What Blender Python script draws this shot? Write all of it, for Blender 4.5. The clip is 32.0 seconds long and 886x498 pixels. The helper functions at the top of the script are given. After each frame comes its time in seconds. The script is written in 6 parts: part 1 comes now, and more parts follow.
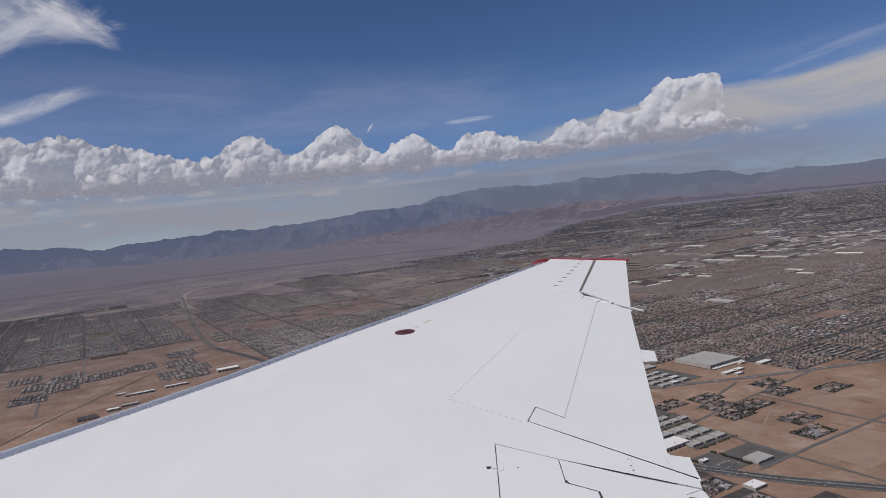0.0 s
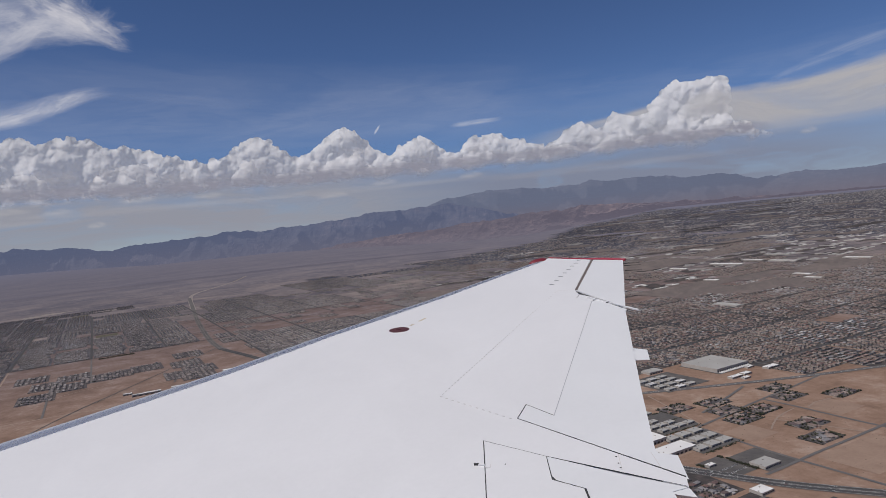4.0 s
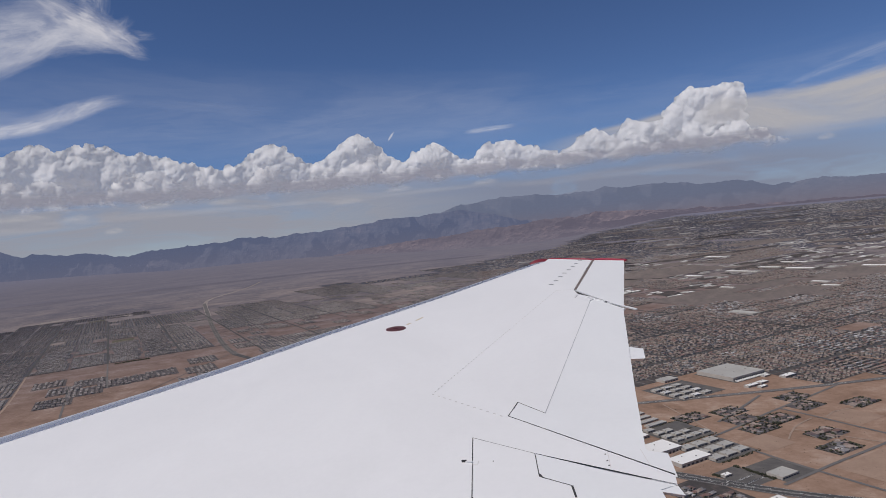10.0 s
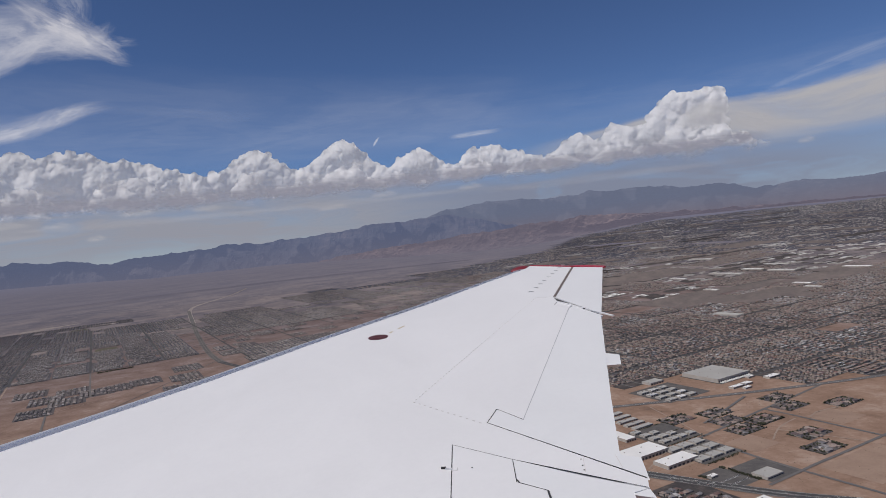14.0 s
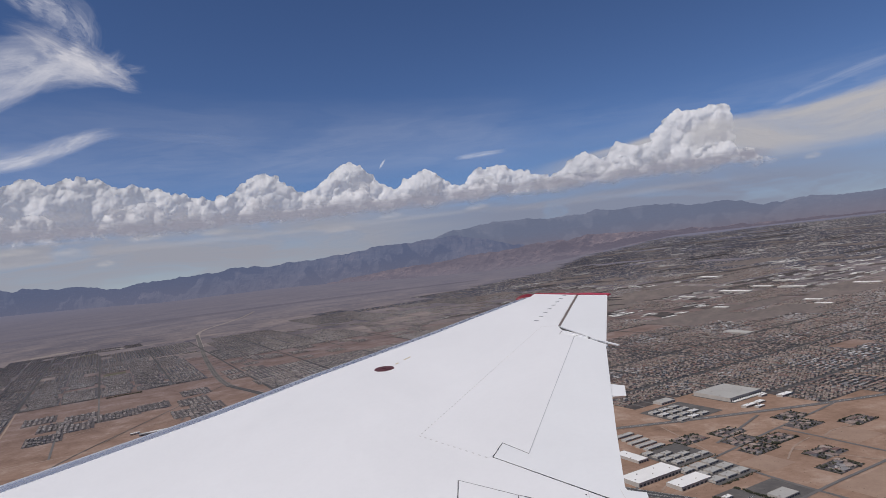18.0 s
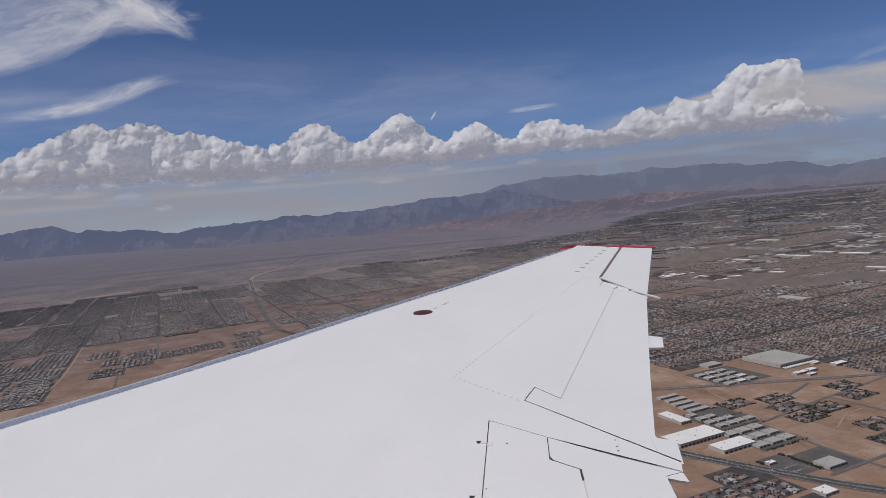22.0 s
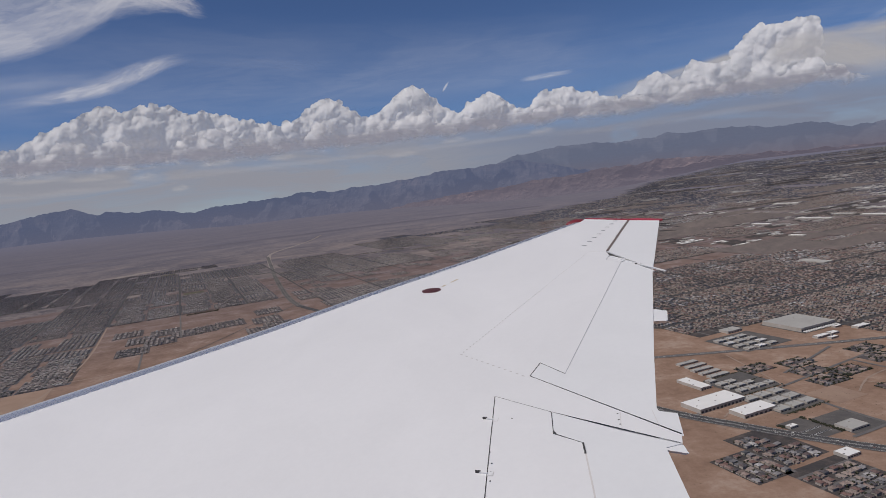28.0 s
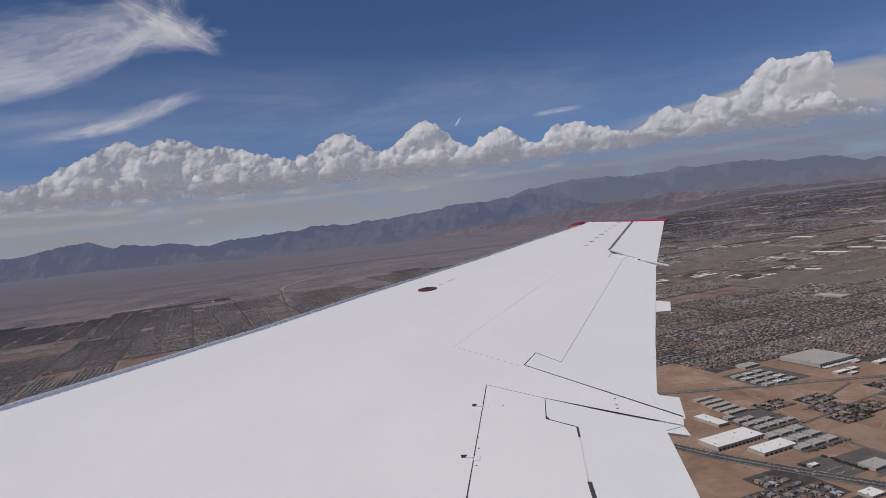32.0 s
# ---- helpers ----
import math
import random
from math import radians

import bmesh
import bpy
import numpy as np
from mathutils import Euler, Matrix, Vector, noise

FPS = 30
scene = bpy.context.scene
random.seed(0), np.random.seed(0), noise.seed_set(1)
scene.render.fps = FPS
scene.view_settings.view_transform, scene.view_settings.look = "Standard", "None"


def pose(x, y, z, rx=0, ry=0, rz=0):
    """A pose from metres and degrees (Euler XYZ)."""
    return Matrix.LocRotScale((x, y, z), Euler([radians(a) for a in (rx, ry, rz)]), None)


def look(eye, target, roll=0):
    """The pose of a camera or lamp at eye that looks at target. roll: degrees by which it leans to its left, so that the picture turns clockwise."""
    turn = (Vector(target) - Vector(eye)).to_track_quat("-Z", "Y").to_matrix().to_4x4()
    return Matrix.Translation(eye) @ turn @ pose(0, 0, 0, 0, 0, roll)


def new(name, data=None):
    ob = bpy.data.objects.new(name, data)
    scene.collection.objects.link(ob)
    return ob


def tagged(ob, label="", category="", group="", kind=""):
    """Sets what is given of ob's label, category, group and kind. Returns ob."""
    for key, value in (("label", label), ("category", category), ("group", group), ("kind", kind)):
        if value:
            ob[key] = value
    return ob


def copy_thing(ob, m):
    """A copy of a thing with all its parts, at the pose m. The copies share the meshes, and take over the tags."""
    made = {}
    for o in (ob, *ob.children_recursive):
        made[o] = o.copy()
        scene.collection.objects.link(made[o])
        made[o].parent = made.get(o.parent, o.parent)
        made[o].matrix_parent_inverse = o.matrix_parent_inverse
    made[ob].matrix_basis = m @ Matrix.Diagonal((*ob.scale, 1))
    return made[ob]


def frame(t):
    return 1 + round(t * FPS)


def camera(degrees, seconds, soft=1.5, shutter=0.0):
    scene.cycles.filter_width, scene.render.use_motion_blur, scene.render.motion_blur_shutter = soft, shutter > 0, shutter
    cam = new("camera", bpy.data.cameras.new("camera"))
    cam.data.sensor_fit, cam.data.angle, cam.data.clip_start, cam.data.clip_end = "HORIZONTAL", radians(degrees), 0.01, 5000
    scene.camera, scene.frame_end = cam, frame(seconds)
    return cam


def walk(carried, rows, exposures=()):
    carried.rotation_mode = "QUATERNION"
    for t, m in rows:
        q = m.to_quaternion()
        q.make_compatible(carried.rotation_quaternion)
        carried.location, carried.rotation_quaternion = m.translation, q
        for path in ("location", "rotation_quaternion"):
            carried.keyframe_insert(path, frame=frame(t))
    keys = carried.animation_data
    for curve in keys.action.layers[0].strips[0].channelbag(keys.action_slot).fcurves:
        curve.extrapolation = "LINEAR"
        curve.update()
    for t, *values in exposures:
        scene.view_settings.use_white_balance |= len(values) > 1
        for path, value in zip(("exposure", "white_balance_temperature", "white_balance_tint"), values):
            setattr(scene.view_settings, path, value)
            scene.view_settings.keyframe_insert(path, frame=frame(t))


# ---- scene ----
# An airliner's right wing over a desert city. The eye sits at the cabin window, 600 m above the valley floor.
EYE = 600.0
cam = camera(68, 32.0, soft=0.8)
PATH = [
    (0, -0.278, -0.021, 600.166, 87.15, 5.91, -6.74),
    (0.5, -0.277, -0.020, 600.170, 87.40, 5.30, -7.55),
    (1, -0.269, -0.007, 600.136, 87.90, 6.19, -7.80),
    (1.5, -0.271, -0.036, 600.166, 87.07, 4.95, -8.02),
    (2, -0.251, -0.029, 600.154, 87.28, 5.47, -8.17),
    (2.5, -0.240, -0.032, 600.155, 87.06, 5.41, -7.94),
    (3, -0.234, -0.044, 600.153, 87.30, 4.42, -6.85),
    (3.5, -0.207, -0.016, 600.114, 87.41, 5.66, -6.26),
    (5.5, -0.154, -0.092, 600.155, 87.32, 5.49, -5.91),
    (6, -0.142, -0.059, 600.110, 87.64, 6.45, -6.40),
    (6.5, -0.126, 0.018, 599.994, 88.88, 5.86, -6.13),
    (7, -0.121, 0.020, 599.993, 88.45, 4.31, -6.40),
    (7.5, -0.100, 0.059, 599.928, 89.00, 4.72, -6.44),
    (8, -0.088, 0.077, 599.915, 90.11, 3.82, -6.85),
    (8.5, -0.089, 0.018, 599.990, 90.42, 6.33, -7.07),
    (9, -0.100, -0.014, 600.011, 88.89, 3.71, -6.25),
    (9.5, -0.084, -0.014, 600.018, 88.64, 4.28, -5.68),
    (10, -0.050, -0.017, 600.039, 88.08, 5.56, -5.00),
    (10.5, -0.060, -0.014, 599.996, 88.83, 4.96, -4.57),
    (11, -0.064, -0.045, 600.029, 88.70, 4.51, -5.16),
    (11.5, -0.053, -0.047, 600.057, 88.89, 6.29, -5.39),
    (12, -0.040, -0.001, 599.959, 90.16, 5.27, -5.80),
    (12.5, -0.010, 0.059, 599.880, 91.60, 7.06, -5.02),
    (13, -0.017, -0.028, 599.974, 90.56, 4.56, -5.05),
    (13.5, -0.003, -0.029, 599.990, 90.40, 6.34, -6.57),
    (14, -0.010, -0.104, 600.073, 88.38, 6.01, -6.24),
    (14.5, -0.003, -0.120, 600.090, 88.23, 4.33, -6.16),
    (15, 0.018, -0.045, 599.985, 89.99, 6.50, -5.70),
    (15.5, 0.023, -0.008, 599.944, 90.70, 7.89, -5.46),
    (17.5, 0.011, -0.161, 600.174, 89.78, 5.48, -5.99),
    (18, 0.018, -0.157, 600.161, 90.26, 6.74, -5.62),
    (18.5, 0.030, -0.138, 600.141, 90.38, 7.00, -5.18),
    (19, 0.010, -0.123, 600.048, 90.48, 2.25, -4.03),
    (19.5, 0.028, -0.130, 600.081, 89.06, 4.41, -2.26),
    (20, 0.055, -0.185, 600.176, 87.39, 8.06, -1.23),
    (20.5, 0.076, -0.221, 600.218, 86.71, 7.42, -0.78),
    (21, 0.081, -0.212, 600.165, 86.45, 5.81, -1.10),
    (21.5, 0.092, -0.180, 600.121, 86.71, 7.02, -0.53),
    (22, 0.073, -0.159, 600.089, 86.66, 5.03, -1.36),
    (22.5, 0.052, -0.179, 600.132, 87.67, 4.92, -2.36),
    (23, 0.042, -0.250, 600.256, 86.89, 5.49, -3.21),
    (23.5, 0.060, -0.250, 600.246, 87.07, 5.40, -3.35),
    (24, 0.068, -0.218, 600.223, 87.48, 7.79, -3.72),
    (24.5, 0.074, -0.258, 600.271, 87.35, 6.60, -4.28),
    (25, 0.093, -0.295, 600.350, 86.00, 8.40, -3.69),
    (25.5, 0.108, -0.268, 600.289, 85.41, 7.81, -2.28),
    (27.5, 0.140, -0.257, 600.215, 83.08, 5.02, -0.90),
    (28, 0.157, -0.218, 600.138, 84.39, 6.67, -0.09),
    (28.5, 0.176, -0.163, 600.068, 84.72, 6.53, -0.53),
    (29, 0.170, -0.140, 600.004, 85.61, 7.34, -0.89),
    (29.5, 0.177, -0.089, 599.936, 86.33, 7.40, -0.72),
    (30, 0.180, -0.065, 599.901, 86.54, 7.83, 0.08),
    (30.5, 0.191, -0.062, 599.867, 86.26, 6.99, 0.31),
    (31, 0.210, -0.078, 599.863, 86.21, 6.41, 0.53),
    (31.5, 0.236, -0.092, 599.859, 86.77, 6.73, 0.80),
    (32, 0.256, -0.071, 599.796, 87.43, 6.67, 1.00),
]
walk(cam, [(t, pose(*p)) for t, *p in PATH], [(t, e, warm, 13.0) for t, e, warm in ((0, -0.09, 6500), (3, -0.07, 6500), (10, -0.02, 6500), (13, -0.05, 6500), (15, 0.0, 6500), (19, 0.06, 6520), (20, 0.0, 6540), (21.5, -0.1, 6560), (24, -0.02, 6540), (25, 0.0, 6560), (28, -0.13, 6600), (32, -0.18, 6620))])

# ---------------------------------------------------------------- light
SUN_AZ, SUN_EL = -115.0, 56.0          # degrees clockwise from +y, and above the horizon
world = bpy.data.worlds.new("sky")
scene.world = world
world.use_nodes = True
wn = world.node_tree
wn.nodes.clear()
sky = wn.nodes.new("ShaderNodeTexSky")
sky.sky_type, sky.sun_disc = "NISHITA", False
sky.sun_elevation, sky.sun_rotation = radians(SUN_EL), radians(SUN_AZ)
sky.altitude, sky.air_density, sky.dust_density, sky.ozone_density = 2500, 0.85, 0.12, 7.0
bg = wn.nodes.new("ShaderNodeBackground")
bg.inputs["Strength"].default_value = 0.067
wo = wn.nodes.new("ShaderNodeOutputWorld")
deep = wn.nodes.new("ShaderNodeMix")
deep.data_type, deep.blend_type = "RGBA", "MULTIPLY"
deep.inputs[0].default_value, deep.inputs[7].default_value = 1.0, (0.96, 0.99, 1.08, 1)
wn.links.new(sky.outputs[0], deep.inputs[6])
wn.links.new(deep.outputs[2], bg.inputs[0])
wn.links.new(bg.outputs[0], wo.inputs[0])
sun_data = bpy.data.lights.new("sun", "SUN")
sun_data.energy, sun_data.angle, sun_data.color = 3.1, radians(0.53), (1.0, 0.955, 0.875)
sun = new("sun", sun_data)
a, e = radians(SUN_AZ), radians(SUN_EL)
to_sun = Vector((math.sin(a) * math.cos(e), math.cos(a) * math.cos(e), math.sin(e)))
sun.matrix_world = look(to_sun * 50 + Vector((0, 0, EYE)), (0, 0, EYE))

# ---------------------------------------------------------------- materials
def material(name, color, rough=0.85, metal=0.0):
    m = bpy.data.materials.new(name)
    m.use_nodes = True
    b = m.node_tree.nodes["Principled BSDF"]
    b.inputs["Base Color"].default_value = (*color, 1)
    b.inputs["Roughness"].default_value = rough
    b.inputs["Metallic"].default_value = metal
    return m


def ramp(nt, stops):
    r = nt.nodes.new("ShaderNodeValToRGB")
    els = r.color_ramp.elements
    while len(els) < len(stops):
        els.new(0.5)
    for el, (p, c) in zip(els, stops):
        el.position, el.color = p, (*c, 1)
    return r


def noise_node(nt, coord, scale, detail=5.0, rough=0.55, distort=0.0):
    n = nt.nodes.new("ShaderNodeTexNoise")
    n.inputs["Scale"].default_value, n.inputs["Detail"].default_value = scale, detail
    n.inputs["Roughness"].default_value, n.inputs["Distortion"].default_value = rough, distort
    if coord is not None:
        nt.links.new(coord, n.inputs["Vector"])
    return n


def mixed(nt, fac, c1, c2, how="MIX"):
    n = nt.nodes.new("ShaderNodeMix")
    n.data_type, n.blend_type = "RGBA", how
    for sock, v in ((n.inputs[0], fac), (n.inputs[6], c1), (n.inputs[7], c2)):
        if isinstance(v, (int, float)):
            sock.default_value = v
        elif isinstance(v, tuple):
            sock.default_value = (*v, 1)
        else:
            nt.links.new(v, sock)
    return n.outputs[2]


def maths(nt, op, *vals, clamp=False):
    n = nt.nodes.new("ShaderNodeMath")
    n.operation, n.use_clamp = op, clamp
    for sock, v in zip(n.inputs, vals):
        if isinstance(v, (int, float)):
            sock.default_value = v
        else:
            nt.links.new(v, sock)
    return n.outputs[0]


def remap(nt, v, a0, a1, b0=0.0, b1=1.0, smooth=False):
    n = nt.nodes.new("ShaderNodeMapRange")
    n.interpolation_type = "SMOOTHSTEP" if smooth else "LINEAR"
    nt.links.new(v, n.inputs[0])
    for k, x in zip((1, 2, 3, 4), (a0, a1, b0, b1)):
        n.inputs[k].default_value = x
    return n.outputs[0]


def position(nt):
    return nt.nodes.new("ShaderNodeNewGeometry").outputs["Position"]


def earth(name, stops, s1, s2, rough=0.95, spots=None, flat=False):
    """Soil: two scales of noise through a ramp, with darker scrub spots."""
    m = material(name, (0.3, 0.2, 0.15), rough)
    nt = m.node_tree
    b = nt.nodes["Principled BSDF"]
    p = nt.nodes.new("ShaderNodeUVMap").outputs[0] if flat else position(nt)
    n1, n2 = noise_node(nt, p, s1, 6, 0.6, 0.4), noise_node(nt, p, s2, 8, 0.7)
    f = maths(nt, "ADD", maths(nt, "MULTIPLY", n1.outputs[0], 0.65), maths(nt, "MULTIPLY", n2.outputs[0], 0.35))
    r = ramp(nt, stops)
    nt.links.new(f, r.inputs[0])
    out = r.outputs[0]
    if spots:
        sp = noise_node(nt, p, spots[0], 4, 0.75)
        out = mixed(nt, remap(nt, sp.outputs[0], spots[1], spots[1] + 0.08), out, spots[2])
    nt.links.new(out, b.inputs["Base Color"])
    b.inputs["Specular IOR Level"].default_value = 0.1
    return m


def varied(name, stops, rough=0.9, per="island", grain=0.4, amount=0.35):
    """A material whose colour differs from piece to piece, with grain."""
    m = material(name, (0.3, 0.3, 0.3), rough)
    nt = m.node_tree
    b = nt.nodes["Principled BSDF"]
    if per == "island":
        v = nt.nodes.new("ShaderNodeNewGeometry").outputs["Random Per Island"]
    else:
        v = nt.nodes.new("ShaderNodeObjectInfo").outputs["Random"]
    p = position(nt)
    big = noise_node(nt, p, 0.004, 2)
    f = maths(nt, "ADD", maths(nt, "MULTIPLY", v, 0.5), maths(nt, "MULTIPLY", remap(nt, big.outputs[0], 0.34, 0.66), 0.5))
    r = ramp(nt, stops)
    nt.links.new(f, r.inputs[0])
    g = noise_node(nt, p, grain, 4, 0.6)
    shade = remap(nt, g.outputs[0], 0.3, 0.7, 1.0 - amount, 1.0 + amount * 0.4)
    out = mixed(nt, 1.0, r.outputs[0], shade, "MULTIPLY")
    nt.links.new(out, b.inputs["Base Color"])
    b.inputs["Specular IOR Level"].default_value = 0.15
    return m


M_DESERT = earth("desert_soil", [(0.34, (0.18, 0.119, 0.090)), (0.44, (0.25, 0.162, 0.118)), (0.54, (0.305, 0.205, 0.153)), (0.64, (0.385, 0.288, 0.230))], 0.007, 0.05,
                 spots=(0.12, 0.63, (0.16, 0.12, 0.085)), flat=True)
# beyond 2.5 km distance haze is put into the soil's colour: darker, bluer
dt = M_DESERT.node_tree
db = dt.nodes["Principled BSDF"]
dcol = db.inputs["Base Color"].links[0].from_socket
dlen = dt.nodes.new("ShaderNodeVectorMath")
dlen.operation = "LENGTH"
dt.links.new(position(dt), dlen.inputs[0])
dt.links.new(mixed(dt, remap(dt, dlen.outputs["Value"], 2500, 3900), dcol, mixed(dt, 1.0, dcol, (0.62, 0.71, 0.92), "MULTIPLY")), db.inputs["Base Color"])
M_PLAIN = earth("hazy_far_scrubland", [(0.36, (0.062, 0.057, 0.072)), (0.46, (0.106, 0.092, 0.099)), (0.54, (0.156, 0.130, 0.128)), (0.64, (0.225, 0.182, 0.166))], 0.0012, 0.006,
                spots=(0.0035, 0.58, (0.098, 0.086, 0.094)), flat=True)
M_LOT = earth("graded_soil", [(0.25, (0.25, 0.17, 0.13)), (0.6, (0.33, 0.235, 0.18)), (0.85, (0.41, 0.31, 0.245))], 0.02, 0.15)
M_YARD = earth("yards_and_gravel", [(0.3, (0.046, 0.046, 0.052)), (0.5, (0.074, 0.066, 0.065)), (0.72, (0.16, 0.132, 0.118))], 0.03, 0.2,
               spots=(0.09, 0.58, (0.058, 0.058, 0.055)))
M_ESTATE = earth("scrubby_estate_ground", [(0.3, (0.076, 0.072, 0.079)), (0.55, (0.110, 0.099, 0.102)), (0.8, (0.175, 0.148, 0.140))], 0.04, 0.25, spots=(0.15, 0.56, (0.075, 0.071, 0.066)))
# yards of the west, with the airlight over them put into their colour
M_WEST = earth("hazy_western_yards", [(0.3, (0.064, 0.065, 0.078)), (0.5, (0.100, 0.097, 0.109)), (0.68, (0.185, 0.168, 0.166))], 0.03, 0.2)
M_SAND = earth("pale_wash_sand", [(0.3, (0.26, 0.225, 0.215)), (0.55, (0.31, 0.27, 0.25)), (0.75, (0.36, 0.31, 0.285))], 0.01, 0.05)
M_GRASS = earth("park_lawn", [(0.3, (0.08, 0.08, 0.06)), (0.7, (0.14, 0.125, 0.095))], 0.03, 0.2)
M_ASPHALT = earth("worn_asphalt", [(0.3, (0.062, 0.061, 0.064)), (0.7, (0.10, 0.098, 0.10))], 0.02, 0.4, 0.9)
M_STREET = earth("grey_street", [(0.3, (0.12, 0.114, 0.114)), (0.7, (0.175, 0.163, 0.158))], 0.02, 0.4, 0.9)
M_LOTGREY = earth("faded_yard_asphalt", [(0.3, (0.085, 0.082, 0.082)), (0.5, (0.115, 0.108, 0.105)), (0.7, (0.175, 0.158, 0.148))], 0.03, 0.3, 0.9)
M_DIRT = earth("dirt_track", [(0.3, (0.27, 0.205, 0.165)), (0.7, (0.35, 0.27, 0.22))], 0.02, 0.3)
M_OPEN = earth("tan_open_ground", [(0.3, (0.118, 0.102, 0.100)), (0.5, (0.160, 0.136, 0.128)), (0.7, (0.215, 0.178, 0.162))], 0.012, 0.06)
# bluish base tones carry the haze over the outermost city
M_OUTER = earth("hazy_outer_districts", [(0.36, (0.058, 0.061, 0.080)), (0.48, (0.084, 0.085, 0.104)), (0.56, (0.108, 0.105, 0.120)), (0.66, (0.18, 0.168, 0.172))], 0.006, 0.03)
M_CONCRETE = earth("concrete", [(0.3, (0.30, 0.28, 0.26)), (0.7, (0.40, 0.38, 0.35))], 0.05, 0.5)
M_LINE = material("road_paint", (0.7, 0.7, 0.66), 0.8)
ROOFS = [(0.0, (0.050, 0.053, 0.063)), (0.18, (0.10, 0.093, 0.097)), (0.33, (0.22, 0.168, 0.148)), (0.46, (0.34, 0.275, 0.245)), (0.58, (0.205, 0.125, 0.110)), (0.7, (0.093, 0.093, 0.102)), (0.84, (0.33, 0.31, 0.31)), (1.0, (0.58, 0.57, 0.56))]
WALLS = [(0.0, (0.32, 0.28, 0.25)), (0.5, (0.40, 0.35, 0.31)), (1.0, (0.50, 0.46, 0.42))]
M_ROOF_S = varied("tile_roofs", ROOFS, 0.9, "island")
# paler copy of the tile roofs: western distance haze in the colour
M_ROOF_W = varied("hazy_tile_roofs", [(0.0, (0.09, 0.09, 0.10)), (0.25, (0.185, 0.168, 0.168)), (0.42, (0.40, 0.35, 0.325)), (0.58, (0.21, 0.172, 0.165)), (0.75, (0.42, 0.39, 0.37)), (0.9, (0.25, 0.24, 0.24)), (1.0, (0.60, 0.58, 0.56))], 0.9, "island")
M_WALL_S = varied("stucco_walls", WALLS, 0.95, "island")
M_ROOF = varied("tile_roof", ROOFS, 0.9, "object", 1.2)
M_WALL = varied("stucco_wall", WALLS, 0.95, "object", 0.8)
M_FLAT = varied("flat_roofs", [(0.0, (0.11, 0.11, 0.118)), (0.3, (0.2, 0.196, 0.195)), (0.5, (0.34, 0.325, 0.315)), (0.7, (0.42, 0.42, 0.41)), (0.8, (0.66, 0.65, 0.64)), (1.0, (0.76, 0.75, 0.74))], 0.8, "island", 0.15, 0.15)
M_WHITE_ROOF = earth("white_membrane_roof", [(0.3, (0.70, 0.69, 0.67)), (0.7, (0.80, 0.79, 0.77))], 0.02, 0.2, 0.7)
M_GREY_ROOF = earth("grey_membrane_roof", [(0.3, (0.34, 0.33, 0.31)), (0.7, (0.42, 0.41, 0.39))], 0.02, 0.2, 0.8)
M_TILTUP = earth("tilt_up_concrete", [(0.3, (0.36, 0.33, 0.30)), (0.7, (0.48, 0.45, 0.41))], 0.05, 0.4, 0.9)
M_DOCK = material("dark_dock_door", (0.05, 0.05, 0.055), 0.5)
M_GLASS = material("dark_window_glass", (0.03, 0.035, 0.045), 0.15)
M_LEAF = varied("foliage", [(0.0, (0.040, 0.043, 0.030)), (0.6, (0.06, 0.062, 0.043)), (1.0, (0.10, 0.094, 0.07))], 0.95, "island", 0.6)
M_BARK = material("bark", (0.09, 0.065, 0.045), 0.95)


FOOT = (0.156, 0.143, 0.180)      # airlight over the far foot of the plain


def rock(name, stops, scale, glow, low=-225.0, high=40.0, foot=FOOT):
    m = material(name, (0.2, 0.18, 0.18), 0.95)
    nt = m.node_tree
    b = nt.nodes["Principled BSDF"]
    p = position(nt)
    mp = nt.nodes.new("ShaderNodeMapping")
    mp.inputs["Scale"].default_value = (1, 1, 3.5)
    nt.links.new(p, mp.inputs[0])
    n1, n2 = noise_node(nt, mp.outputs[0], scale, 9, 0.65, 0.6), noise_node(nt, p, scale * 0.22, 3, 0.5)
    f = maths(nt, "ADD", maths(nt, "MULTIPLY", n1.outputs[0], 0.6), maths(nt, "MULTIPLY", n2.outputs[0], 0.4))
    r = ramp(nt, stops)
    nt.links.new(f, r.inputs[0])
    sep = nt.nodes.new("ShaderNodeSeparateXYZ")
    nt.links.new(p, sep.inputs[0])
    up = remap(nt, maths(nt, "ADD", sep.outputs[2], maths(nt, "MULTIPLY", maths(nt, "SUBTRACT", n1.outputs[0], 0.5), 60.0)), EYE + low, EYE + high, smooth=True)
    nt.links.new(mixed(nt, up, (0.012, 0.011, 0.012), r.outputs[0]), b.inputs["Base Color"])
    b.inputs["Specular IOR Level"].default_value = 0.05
    # airlight painted as emission: foot colour below, the range's glow above
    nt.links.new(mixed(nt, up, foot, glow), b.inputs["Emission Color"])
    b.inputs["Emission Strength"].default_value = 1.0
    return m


# the blue and mauve of these ranges is haze in the glow colour
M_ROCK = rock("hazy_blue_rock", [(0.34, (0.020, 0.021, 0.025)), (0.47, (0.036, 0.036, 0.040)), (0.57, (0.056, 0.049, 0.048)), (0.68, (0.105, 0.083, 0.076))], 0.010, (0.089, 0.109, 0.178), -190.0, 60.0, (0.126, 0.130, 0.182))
M_RANGE = rock("far_hazy_rock", [(0.35, (0.012, 0.013, 0.017)), (0.52, (0.022, 0.022, 0.025)), (0.68, (0.045, 0.038, 0.036))], 0.018, (0.126, 0.148, 0.214), -120.0, 95.0)
